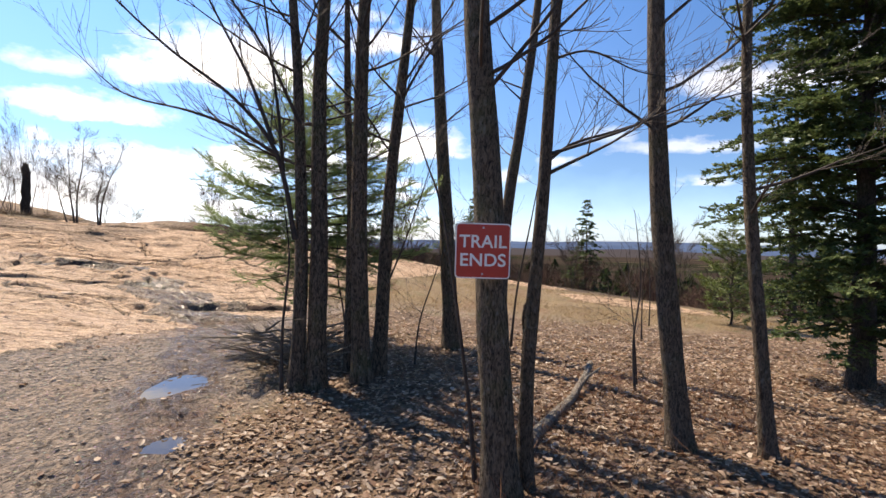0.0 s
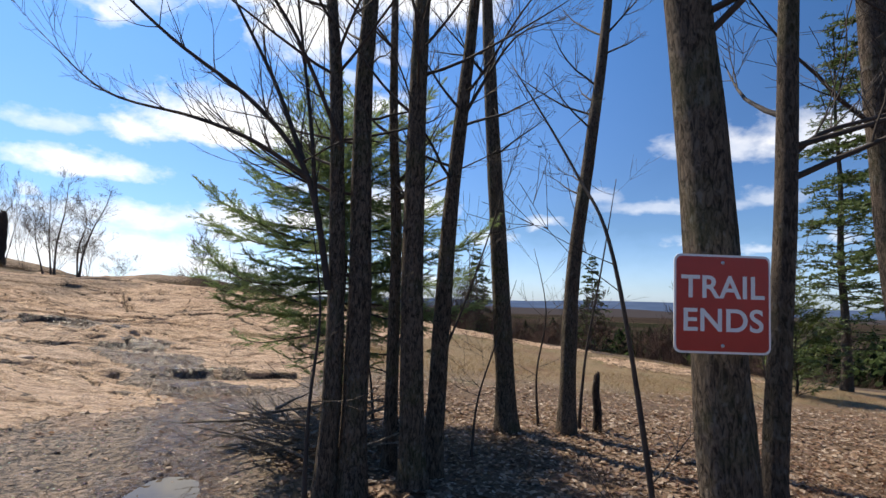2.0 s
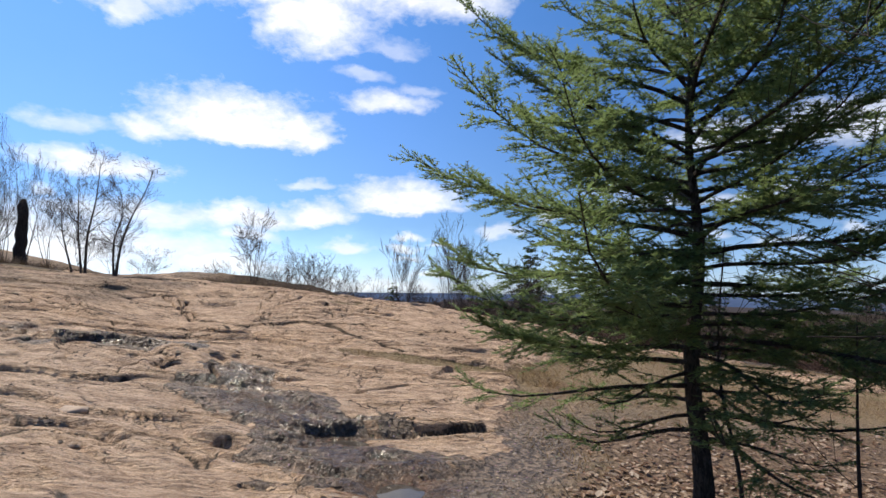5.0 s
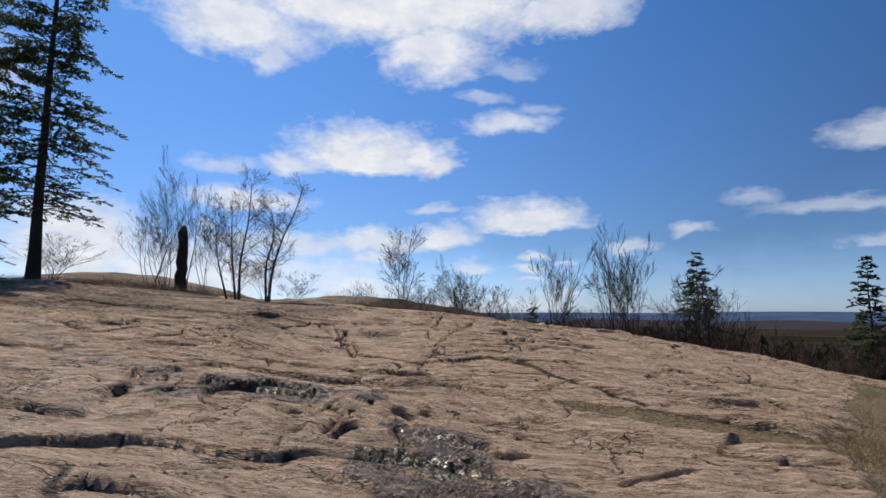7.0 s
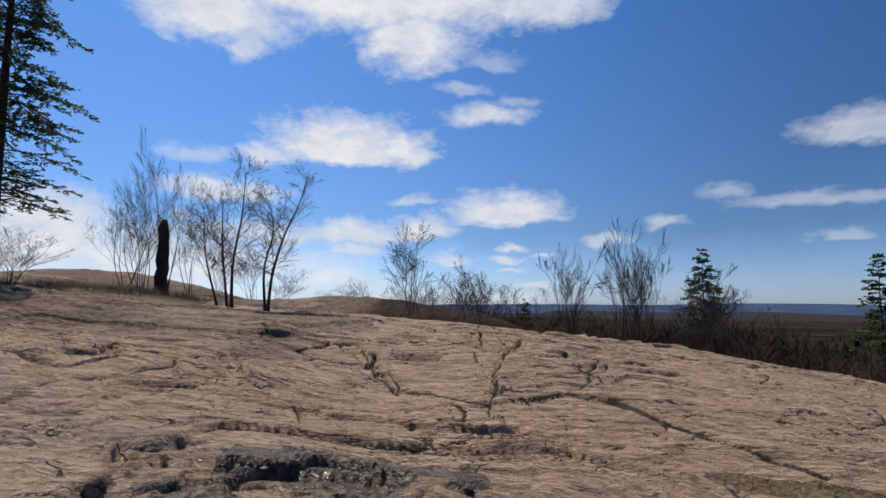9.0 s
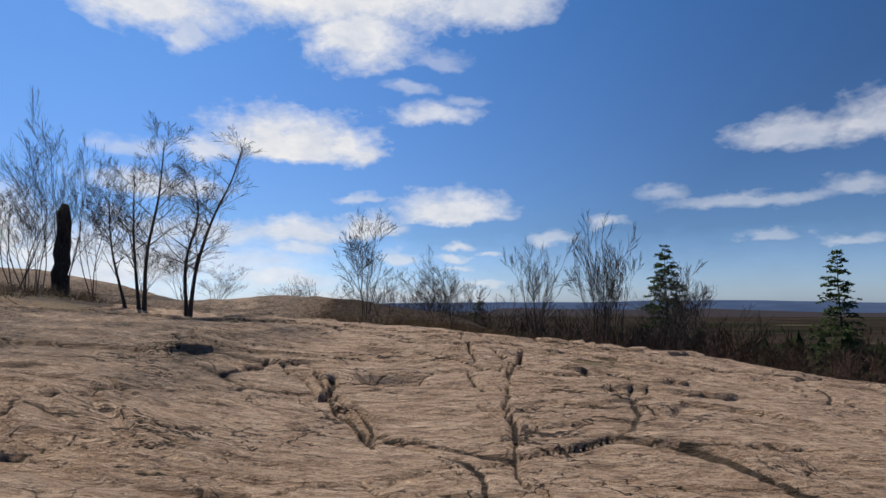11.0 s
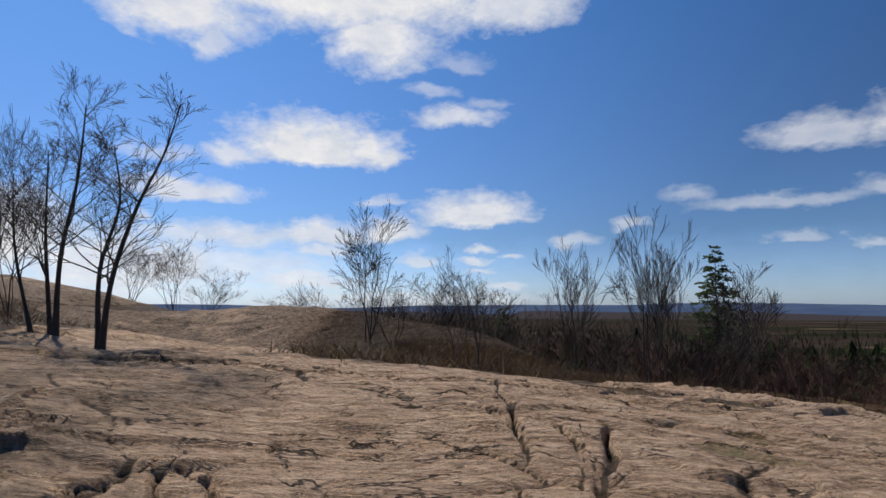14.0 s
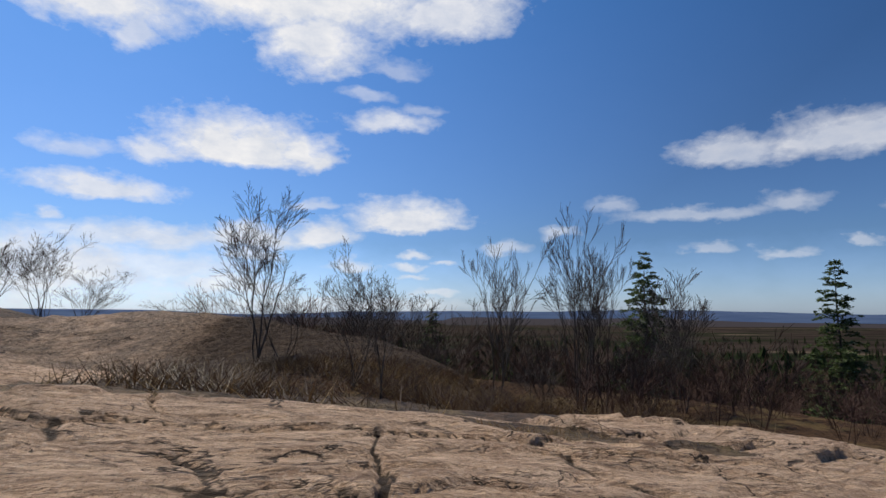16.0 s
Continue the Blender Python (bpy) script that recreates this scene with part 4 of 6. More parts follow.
def build_far_hills():
    """Low wooded ridges that close the view at the horizon."""
    m, n, b = material("far_hills_haze_tint")
    at = n.add("ShaderNodeTexCoord").outputs["Object"]
    # the blue haze of distance is put into the ridge's base colour
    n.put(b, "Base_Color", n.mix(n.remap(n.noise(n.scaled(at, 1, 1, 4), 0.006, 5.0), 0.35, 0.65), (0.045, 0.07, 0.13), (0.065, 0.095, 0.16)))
    n.put(b, "Roughness", 1.0)
    n.put(b, "Specular_IOR_Level", 0.0)
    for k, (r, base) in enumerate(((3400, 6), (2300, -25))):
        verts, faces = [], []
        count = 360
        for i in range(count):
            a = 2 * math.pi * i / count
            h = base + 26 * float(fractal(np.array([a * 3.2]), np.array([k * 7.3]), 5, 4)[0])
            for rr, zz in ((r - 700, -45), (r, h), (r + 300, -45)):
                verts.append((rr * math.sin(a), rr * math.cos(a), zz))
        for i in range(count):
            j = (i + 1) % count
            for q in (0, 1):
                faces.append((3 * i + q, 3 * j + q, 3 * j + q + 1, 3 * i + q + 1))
        tagged(new("backdrop", mesh_from("backdrop", verts, faces, [m if k == 0 else M_RIDGE])), "wooded ridge along the far horizon, tinted blue to stand for haze" if k == 0 else "dark wooded ridge below the far horizon", "hills", kind="structure")


build_far_hills()


# ---- building blocks for plants ----
class Shape:
    """Gathers tubes and blades into one mesh."""

    def __init__(self):
        self.v, self.f, self.s = [], [], []

    def tube(self, pts, radii, sides=6, slot=0, rough=0.0, cap=True):
        pts = [Vector(p) for p in pts]
        start = len(self.v)
        up = Vector((0.31, 0.87, 0.13))
        for k, p in enumerate(pts):
            d = (pts[min(k + 1, len(pts) - 1)] - pts[max(k - 1, 0)])
            d = d.normalized() if d.length > 1e-9 else Vector((0, 0, 1))
            a = d.cross(up)
            a = a.normalized() if a.length > 1e-6 else d.cross(Vector((1, 0, 0))).normalized()
            b = d.cross(a)
            for i in range(sides):
                t = 2 * math.pi * i / sides
                r = radii[k]
                if rough:
                    r *= 1 + rough * noise.noise(Vector((p.x * 4 + 2.2 * math.cos(t), p.y * 4 + 2.2 * math.sin(t), p.z * 2.5)))
                self.v.append(p + r * (math.cos(t) * a + math.sin(t) * b))
        for k in range(len(pts) - 1):
            for i in range(sides):
                j = (i + 1) % sides
                self.f.append((start + k * sides + i, start + k * sides + j, start + (k + 1) * sides + j, start + (k + 1) * sides + i))
                self.s.append(slot)
        if cap:
            last = start + (len(pts) - 1) * sides
            self.f.append(tuple(range(last, last + sides)))
            self.s.append(slot)

    def face(self, pts, slot=0):
        start = len(self.v)
        self.v.extend(Vector(p) for p in pts)
        self.f.append(tuple(range(start, start + len(pts))))
        self.s.append(slot)

    def mesh(self, name, mats, smooth=True):
        return mesh_from(name, self.v, self.f, mats, self.s, smooth)


def part(name, data, parent, label=""):
    ob = new(name, data)
    ob.parent = parent
    if label:
        ob["label"] = label
    return ob


def thing(name, x, y, z, label, category, group=""):
    ob = new(name)
    ob.empty_display_size = 0.2
    ob.location = (x, y, z)
    return tagged(ob, label, category, group)


def smooth_line(pts, per=5):
    """A rounder line through the given points."""
    pts = [Vector(p) for p in pts]
    out = []
    for k in range(len(pts) - 1):
        a, b, c, d = pts[max(k - 1, 0)], pts[k], pts[k + 1], pts[min(k + 2, len(pts) - 1)]
        for i in range(per):
            t = i / per
            out.append(0.5 * ((2 * b) + (c - a) * t + (2 * a - 5 * b + 4 * c - d) * t * t + (3 * b - a - 3 * c + d) * t ** 3))
    return out + [pts[-1]]


def twigs(sh, rng, start, way, length, radius, depth, slot=0, lift=0.25, wild=0.35, kids=4, least=0.0014):
    """A branch that wanders, thins and forks."""
    steps = max(4, int(4 + length * 3)) if depth > 0 else 4
    p, d = Vector(start), Vector(way).normalized()
    pts, radii = [p.copy()], [radius]
    for k in range(steps):
        d = (d + Vector((rng.gauss(0, wild), rng.gauss(0, wild), rng.gauss(0, wild) + lift)) * (0.9 / steps) ** 0.5 * 0.6).normalized()
        p = p + d * (length / steps)
        pts.append(p.copy())
        radii.append(max(least, radius * (1 - 0.85 * (k + 1) / steps)))
    sh.tube(pts, radii, 5 if radius > 0.008 else 3, slot, cap=False)
    if depth <= 0:
        return
    for k in range(kids):
        at = rng.uniform(0.25, 0.97)
        i = min(len(pts) - 2, int(at * (len(pts) - 1)))
        base = (pts[i + 1] - pts[i]).normalized()
        side = Vector((rng.gauss(0, 1), rng.gauss(0, 1), rng.gauss(0.25, 0.7)))
        side = (side - side.dot(base) * base)
        if side.length < 0.05:
            continue
        out = base * rng.uniform(0.75, 1.25) + side.normalized() * rng.uniform(0.5, 1.0)
        twigs(sh, rng, pts[i], out, length * rng.uniform(0.35, 0.6) * (1.1 - 0.4 * at), max(least * 1.2, radii[i] * rng.uniform(0.4, 0.62)), depth - 1, slot, lift, wild, kids, least)


def leafless_tree(name, stems, label, seed, mat=None, twig=None, limbs=(), boughs=7, first=2.0, reach=1.4, group="", fork=2, least=0.0016, upright=False):
    """A tree with one or more stems, each a line of points with the radius at its foot; limbs are given lines or grow by chance."""
    rng = random.Random(seed)
    x0, y0, _ = stems[0][0][0]
    z0 = height(x0, y0)
    root = thing(name, x0, y0, z0, label, "tree", group)
    off = Vector((x0, y0, z0))
    for pts, radius in stems:
        line = smooth_line([Vector(p) - off for p in pts], 8)
        ground = height(pts[0][0], pts[0][1]) - z0
        line[0].z = ground - 0.06
        n = len(line)
        total = line[-1].z - ground
        radii = []
        for k, p in enumerate(line):
            h = max(0.0, p.z - ground)
            flare = 0.45 * math.exp(-h / 0.16)
            radii.append(radius * (1 + flare) * max(0.12, 1 - 0.8 * (h / max(total, 0.1)) ** 1.2))
        sh = Shape()
        sh.tube(line, radii, 14, 0, 0.10)
        trunk = part("trunk", sh.mesh("trunk", [mat or M_BARK]), root)
        for k in range(boughs):
            i = rng.randrange(n // 8, n - 1)
            p = line[i]
            if p.z - ground < first:
                continue
            a = rng.uniform(0, 2 * math.pi)
            sh = Shape()
            if upright:
                broom(sh, rng, p, (math.cos(a), math.sin(a), rng.uniform(0.4, 1.3)), reach * rng.uniform(0.6, 1.1) * (1.25 - 0.8 * i / n), min(radii[i] * 0.5, 0.012), fork, 5, least, 0.75, 0.15)
            else:
                twigs(sh, rng, p, (math.cos(a), math.sin(a), rng.uniform(0.1, 0.9)), reach * rng.uniform(0.5, 1.1), min(radii[i] * 0.35, 0.014), fork, 0, 0.25, 0.35, 5, least)
            part("limb", sh.mesh("limb", [twig or M_TWIG]), root)
    for pts, radius in limbs:
        line = smooth_line([Vector(p) - off for p in pts], 6)
        sh = Shape()
        n = len(line)
        sh.tube(line, [max(0.002, radius * (1 - 0.86 * k / (n - 1))) for k in range(n)], 8, 0, 0.08)
        for k in range(n // 6, n, 2):
            for _ in range(2):
                base = (line[min(k + 1, n - 1)] - line[k - 1]).normalized()
                side = Vector((rng.gauss(0, 1), rng.gauss(0, 0.8), rng.gauss(0.5, 0.7)))
                twigs(sh, rng, line[k], base + side * 0.55, rng.uniform(0.25, 0.8), max(0.0022, radius * (1 - 0.86 * k / (n - 1)) * 0.42), 1, 0, 0.3, 0.3, 4)
        part("limb", sh.mesh("limb", [twig or M_TWIG]), root)
    return root


def broom(sh, rng, start, way, length, radius, depth, kids, least, fan, lift):
    """A branch whose own branches leave at narrow angles and all turn upward."""
    steps = 7 if depth > 1 else 4
    p, d = Vector(start), Vector(way).normalized()
    pts, radii = [p.copy()], [radius]
    for k in range(steps):
        d = (d + Vector((rng.gauss(0, 0.11), rng.gauss(0, 0.11), lift / steps))).normalized()
        p = p + d * (length / steps)
        pts.append(p.copy())
        radii.append(max(least, radius * (1 - 0.8 * (k + 1) / steps)))
    sh.tube(pts, radii, 5 if radius > 0.012 else 3, 0, cap=False)
    if depth <= 0:
        return
    for k in range(kids):
        at = 0.28 + 0.68 * (k + rng.random()) / kids
        i = min(steps - 1, int(at * steps))
        base = (pts[i + 1] - pts[i]).normalized()
        side = Vector((rng.gauss(0, 1), rng.gauss(0, 1), rng.gauss(0, 0.5)))
        side = (side - side.dot(base) * base).normalized()
        broom(sh, rng, pts[i].lerp(pts[i + 1], at * steps - i), base + side * rng.uniform(0.6, 1.3) * fan, length * rng.uniform(0.42, 0.66) * (1.15 - 0.55 * at),
              max(least, radii[i] * rng.uniform(0.45, 0.65)), depth - 1, kids, least, fan, lift)


def shrub_stems(seed, tall, wide, stems, kids=6, thick=0.02, least=0.0045, fan=0.55, lift=0.5, depth=3):
    """The stems of a bush, each a shape of its own."""
    rng = random.Random(seed)
    out = []
    for k in range(stems):
        sh = Shape()
        a = rng.uniform(0, 2 * math.pi)
        r = rng.uniform(0, 0.08) * wide
        lean = rng.uniform(0.05, 0.5) * wide / tall
        broom(sh, rng, (r * math.cos(a), r * math.sin(a), -0.12), (lean * math.cos(a), lean * math.sin(a), 1.0), tall * rng.uniform(0.6, 0.95), thick * rng.uniform(0.6, 1.1), depth, kids, least, fan, lift)
        out.append(sh)
    return out


def shrub_mesh(*args):
    whole = Shape()
    for sh in shrub_stems(*args):
        start = len(whole.v)
        whole.v += sh.v
        whole.f += [tuple(i + start for i in q) for q in sh.f]
        whole.s += sh.s
    return whole


def needles(sh, rs, rows, needle, width, gap, low=-0.5, high=0.9, slot=1):
    """Narrow blades on both sides of many twigs at once; a row is start, direction, length."""
    start, way, ln = np.array([tuple(r[0]) for r in rows]), np.array([tuple(r[1]) for r in rows]), np.array([r[2] for r in rows])
    many = np.maximum(3, (ln / gap).astype(int)) * 2
    own = np.repeat(np.arange(len(rows)), many)
    m = len(own)
    p, d = start[own] + way[own] * (ln[own] * rs.random_sample(m))[:, None], way[own]
    side = np.cross(d, np.array([0.0, 0.0, 1.0]))
    side /= np.maximum(1e-6, np.linalg.norm(side, axis=1))[:, None]
    up = np.cross(side, d)
    turn = rs.uniform(low, high, m)
    hand = np.where(rs.random_sample(m) < 0.5, -1.0, 1.0)
    out = side * (hand * np.cos(turn))[:, None] + up * np.sin(turn)[:, None] + d * rs.uniform(0.35, 0.9, m)[:, None]
    out /= np.linalg.norm(out, axis=1)[:, None]
    tip = p + out * (needle * rs.uniform(0.7, 1.15, m))[:, None]
    w = d * rs.uniform(0.4, 1, m)[:, None] + up * rs.uniform(-0.7, 0.7, m)[:, None]
    w *= (width / np.linalg.norm(w, axis=1))[:, None]
    base = len(sh.v)
    sh.v = [tuple(v) for v in sh.v] + np.stack([p - w, p + w, tip], 1).reshape(-1, 3).tolist()
    sh.f += [(base + 3 * i, base + 3 * i + 1, base + 3 * i + 2) for i in range(m)]
    sh.s += [slot] * m


def conifer(name, x, y, tall, foot, label, seed, leaf, density=1.0, whorls=14, bare=0.35, droop=0.25, needle=0.03, width=0.004, taper=0.85, group="", per=5, z=None, gap=0.014, bark_mat=None, trunk_r=None, twig_gap=0.085, lift=0.25, category="tree"):
    """A fir or spruce: straight trunk and whorls of boughs with twigs and needles."""
    rng = random.Random(seed)
    rs = np.random.RandomState(seed)
    z0 = height(x, y) if z is None else z
    root = thing(name, x, y, z0, label, category, group)
    tr = trunk_r or tall * 0.012
    sh = Shape()
    line = [(0.02 * math.sin(k), 0.02 * math.cos(k * 1.3), -0.06 + (tall + 0.06) * k / 14) for k in range(15)]
    sh.tube(line, [tr * (1 - 0.93 * k / 14) * (1 + 0.4 * math.exp(-k)) for k in range(15)], 12, 0, 0.08)
    part("trunk", sh.mesh("trunk", [bark_mat or M_BARK_FIR]), root)
    for k in range(whorls):
        f = (k + rng.uniform(0, 0.6)) / whorls
        zz = bare + (tall - bare) * f
        reach = foot * (1 - f) ** taper * (0.68 + min(0.32, 1.4 * f)) + 0.06
        turn = rng.uniform(0, 6.28)
        for i in range(per):
            sh = Shape()
            a = turn + 6.283 * i / per + rng.uniform(-0.35, 0.35)
            r = reach * rng.uniform(0.5, 1.15)
            rise = lift + 0.5 * f
            pts = []
            zj = zz + rng.uniform(-1.0, 1.0) * (tall - bare) / whorls
            steps = 6
            for q in range(steps + 1):
                u = q / steps
                pts.append(Vector((math.cos(a) * r * u, math.sin(a) * r * u, zj + r * (rise * u - (droop + rise * 0.6) * u * u + 0.12 * u ** 4))))
            sh.tube(pts, [max(0.002, 0.0065 * tall ** 0.5 * (r / max(foot, 0.1)) ** 0.5 * (1 - 0.85 * q / steps)) for q in range(steps + 1)], 5, 0, cap=False)
            rows = []
            total = max(3, int(r / twig_gap * density * (0.5 + 0.5 * min(1.0, 2.5 * f))))
            for q in range(total):
                u = 0.14 + 0.86 * (q + rng.random()) / total
                j = min(steps - 1, int(u * steps))
                p = pts[j].lerp(pts[j + 1], u * steps - j)
                d = (pts[j + 1] - pts[j]).normalized()
                sd = d.cross(Vector((0, 0, 1))).normalized()
                for s in (-1, 1):
                    ln = (0.16 + 0.30 * r * (1 - u)) * rng.uniform(0.6, 1.1)
                    way = (sd * s * rng.uniform(0.6, 1.0) + d * rng.uniform(0.5, 1.0) + Vector((0, 0, rng.uniform(-0.3, 0.3)))).normalized()
                    sh.tube([p, p + way * ln], [0.0022, 0.0012], 3, 0, cap=False)
                    rows.append((p, way, ln))
                    if ln > 0.2:
                        for e in (0.35, 0.6):
                            w2 = (way + sd * s * -0.4 + d * 0.7 * s + Vector((0, 0, rng.uniform(-0.3, 0.3)))).normalized()
                            rows.append((p + way * ln * e, w2, ln * 0.45))
            rows.append((pts[-2], (pts[-1] - pts[-2]).normalized(), (pts[-1] - pts[-2]).length * 1.2))
            needles(sh, rs, rows, needle, width, gap)
            part("bough", sh.mesh("bough", [bark_mat or M_BARK_FIR, leaf], False), root)
    return root


def young_fir(name, x, y, tall, label, seed, leaf, bark_mat, boughs=86):
    """A young open-grown fir: boughs at every height, rising to their tips, with flat feathered sprays."""
    rng = random.Random(seed)
    rs = np.random.RandomState(seed)
    z0 = height(x, y)
    root = thing(name, x, y, z0, label, "tree")
    sh = Shape()
    line = [(0.02 * math.sin(k), 0.02 * math.cos(k * 1.3), -0.06 + (tall + 0.06) * k / 14) for k in range(15)]
    sh.tube(line, [0.056 * (1 - 0.9 * k / 14) * (1 + 0.4 * math.exp(-k)) for k in range(15)], 12, 0, 0.08)
    part("trunk", sh.mesh("trunk", [bark_mat]), root)
    for k in range(boughs):
        f = (k + rng.random()) / boughs
        zz = 0.62 + (tall - 0.66) * f
        # narrow at the foot, widest a third of the way up, rounded at the head
        reach = float(np.interp(f, [0.0, 0.12, 0.3, 0.5, 0.75, 0.92, 1.0], [0.9, 1.3, 1.52, 1.46, 1.25, 0.92, 0.4])) * rng.uniform(0.6, 1.08)
        a = k * 2.39996 + rng.uniform(-0.3, 0.3)
        rise = float(np.interp(f, [0, 0.15, 0.4, 0.8, 1.0], [-0.12, 0.05, 0.22, 0.5, 1.2])) + rng.uniform(-0.08, 0.08)
        steps = 7
        pts = []
        for q in range(steps + 1):
            u = q / steps
            w = a + 0.12 * math.sin(3 * u + k)
            pts.append(Vector((math.cos(w) * reach * u, math.sin(w) * reach * u, zz + reach * (rise * u - 0.20 * math.sin(2.2 * u) * u + 0.18 * u ** 3) + 0.05 * math.sin(5 * u + 2.1 * k) * u)))
        sh = Shape()
        sh.tube(pts, [max(0.002, 0.013 * reach ** 0.5 * (1 - 0.85 * q / steps)) for q in range(steps + 1)], 5, 0, cap=False)
        rows = []
        dead = f < 0.16
        total = max(4, int(reach / 0.048 * (0.3 if dead else 1.0)))
        for q in range(total):
            u = 0.16 + 0.84 * (q + rng.random()) / total
            j = min(steps - 1, int(u * steps))
            p = pts[j].lerp(pts[j + 1], u * steps - j)
            d = (pts[j + 1] - pts[j]).normalized()
            sd = d.cross(Vector((0, 0, 1))).normalized()
            for s in (-1, 1):
                ln = (0.10 + 0.30 * reach * (1 - u) ** 0.8 * (0.4 + u)) * rng.uniform(0.6, 1.15)
                way = (sd * s * rng.uniform(0.5, 0.9) + d * rng.uniform(0.6, 1.0) + Vector((0, 0, rng.uniform(-0.55, 0.45)))).normalized()
                sh.tube([p, p + way * ln], [0.0022, 0.0012], 3, 0, cap=False)
                rows.append((p, way, ln))
                if ln > 0.15:
                    for e in (0.3, 0.5, 0.7):
                        for side in (-1, 1):
                            w2 = (way + way.cross(Vector((0, 0, 1))) * side * 0.8 + Vector((0, 0, rng.uniform(-0.5, 0.4)))).normalized()
                            rows.append((p + way * ln * e, w2, ln * 0.38 * (1.25 - e)))
        rows.append((pts[-2], (pts[-1] - pts[-2]).normalized(), (pts[-1] - pts[-2]).length * 1.15))
        needles(sh, rs, rows, 0.024, 0.0034, 0.0068, -0.35, 0.75)
        part("bough", sh.mesh("bough", [bark_mat, leaf], False), root)
    return root


# ---- the trail sign and its maple ----
def build_sign():
    x, y, z, s = 2.752, -0.108, 1.51, 0.1525
    root = tagged(new("trail_sign"), "square red metal sign with white letters, screwed to a trunk", "sign")
    root.location = (x, y, z)
    root.rotation_euler = (radians(1.0), radians(0.6), radians(1.5))

    def plate(half, r, y0, y1):
        rim = []
        for cx, cz, a0 in ((1, 1, 0), (-1, 1, 90), (-1, -1, 180), (1, -1, 270)):
            for k in range(7):
                a = radians(a0 + 15 * k)
                rim.append((cx * (half - r) + r * math.cos(a), cz * (half - r) + r * math.sin(a)))
        n = len(rim)
        v = [(a, y0, b) for a, b in rim] + [(a, y1, b) for a, b in rim]
        f = [tuple(range(n)), tuple(range(2 * n - 1, n - 1, -1))] + [(i, n + i, n + (i + 1) % n, (i + 1) % n) for i in range(n)]
        return v, f

    part("plate", mesh_from("plate", *plate(s, 0.022, -0.001, 0.002), [M_WHITE], smooth=False), root, "white reflective border")
    part("face", mesh_from("face", *plate(s - 0.007, 0.017, -0.0022, -0.0012), [M_RED], smooth=False), root, "red reflective face")
    for text, dz in (("TRAIL", 0.019), ("ENDS", -0.083)):
        cu = bpy.data.curves.new("letters", "FONT")
        cu.body, cu.align_x, cu.size, cu.extrude, cu.space_character, cu.offset = text, "CENTER", 0.098, 0.0006, 1.03, 0.0016
        tmp = bpy.data.objects.new("letters", cu)
        me = bpy.data.meshes.new_from_object(tmp)
        me.materials.append(M_WHITE)
        bpy.data.objects.remove(tmp)
        ob = part("letters", me, root, "white block capitals")
        ob.location, ob.rotation_euler, ob.scale = (0, -0.0032, dz), (radians(90), 0, 0), (1.0 if text == "TRAIL" else 1.04, 1, 1)
    for dz in (0.128, -0.128):
        sh = Shape()
        sh.tube([(0, -0.002, dz), (0, -0.006, dz)], [0.006, 0.0045], 10)
        part("screw", sh.mesh("screw", [M_STEEL]), root, "steel screw head")


build_sign()
leafless_tree("maple_tree", [([(2.90, 0.03, 0.05), (2.83, 0.03, 1.0), (2.775, 0.04, 1.98), (2.70, 0.05, 2.94), (2.6, 0.1, 5.0), (2.45, 0.2, 8.0)], 0.098)],
              "leafless maple trunk with furrowed grey-brown bark carrying the sign", 5, boughs=14, first=2.1, reach=1.6)
leafless_tree("maple_sapling", [([(3.05, 0.15, 0.05), (3.05, 0.15, 0.81), (3.12, 0.15, 1.83), (3.18, 0.16, 3.0), (3.32, 0.2, 5.5), (3.4, 0.2, 7.0)], 0.046)],
              "slender pale-barked young maple close behind the sign tree", 6, M_BARK_PALE, M_TWIG, boughs=15, first=1.6, reach=1.2,
              limbs=[([(3.13, 0.15, 2.03), (3.30, 0.2, 2.16), (3.62, 0.28, 2.27), (4.1, 0.4, 2.45), (4.6, 0.5, 2.6), (4.9, 0.5, 2.7)], 0.011),
                     ([(3.16, 0.15, 2.65), (3.4, 0.2, 2.72), (3.7, 0.25, 2.62), (3.95, 0.3, 2.6)], 0.009)])
leafless_tree("maple_tree", [([(4.28, 0.85, 0.02), (4.18, 0.85, 0.9), (4.07, 0.85, 2.1), (4.02, 0.85, 3.3), (4.0, 0.9, 5.5), (3.9, 1.0, 7.5)], 0.082)],
              "straight leafless maple trunk with smooth grey bark in leaf litter", 7, M_BARK_PALE, M_TWIG, boughs=15, first=2.0)
leafless_tree("maple_sapling", [([(4.86, 0.75, 0.0), (4.77, 0.75, 0.9), (4.66, 0.75, 2.1), (4.64, 0.78, 3.3), (4.7, 0.8, 6.0)], 0.052)],
              "thin pale leafless maple with a burl high on its stem", 8, M_BARK_PALE, M_TWIG, boughs=14, first=1.6, reach=1.1)
leafless_tree("maple_tree", [([(2.64, 4.1, 0.1), (2.56, 4.1, 1.46), (2.42, 4.1, 3.56), (2.34, 4.1, 5.0), (2.2, 4.1, 8.0)], 0.105)],
              "dark straight leafless maple among fallen leaves", 9, boughs=16, first=2.0)
leafless_tree("maple_tree", [([(3.25, 4.1, 0.1), (3.31, 4.1, 1.75), (3.5, 4.1, 3.2), (3.68, 4.1, 4.7), (3.9, 4.1, 7.5)], 0.088)],
              "leafless maple leaning a little, with grey bark lit along one side", 10, M_BARK_PALE, boughs=16, first=1.8)
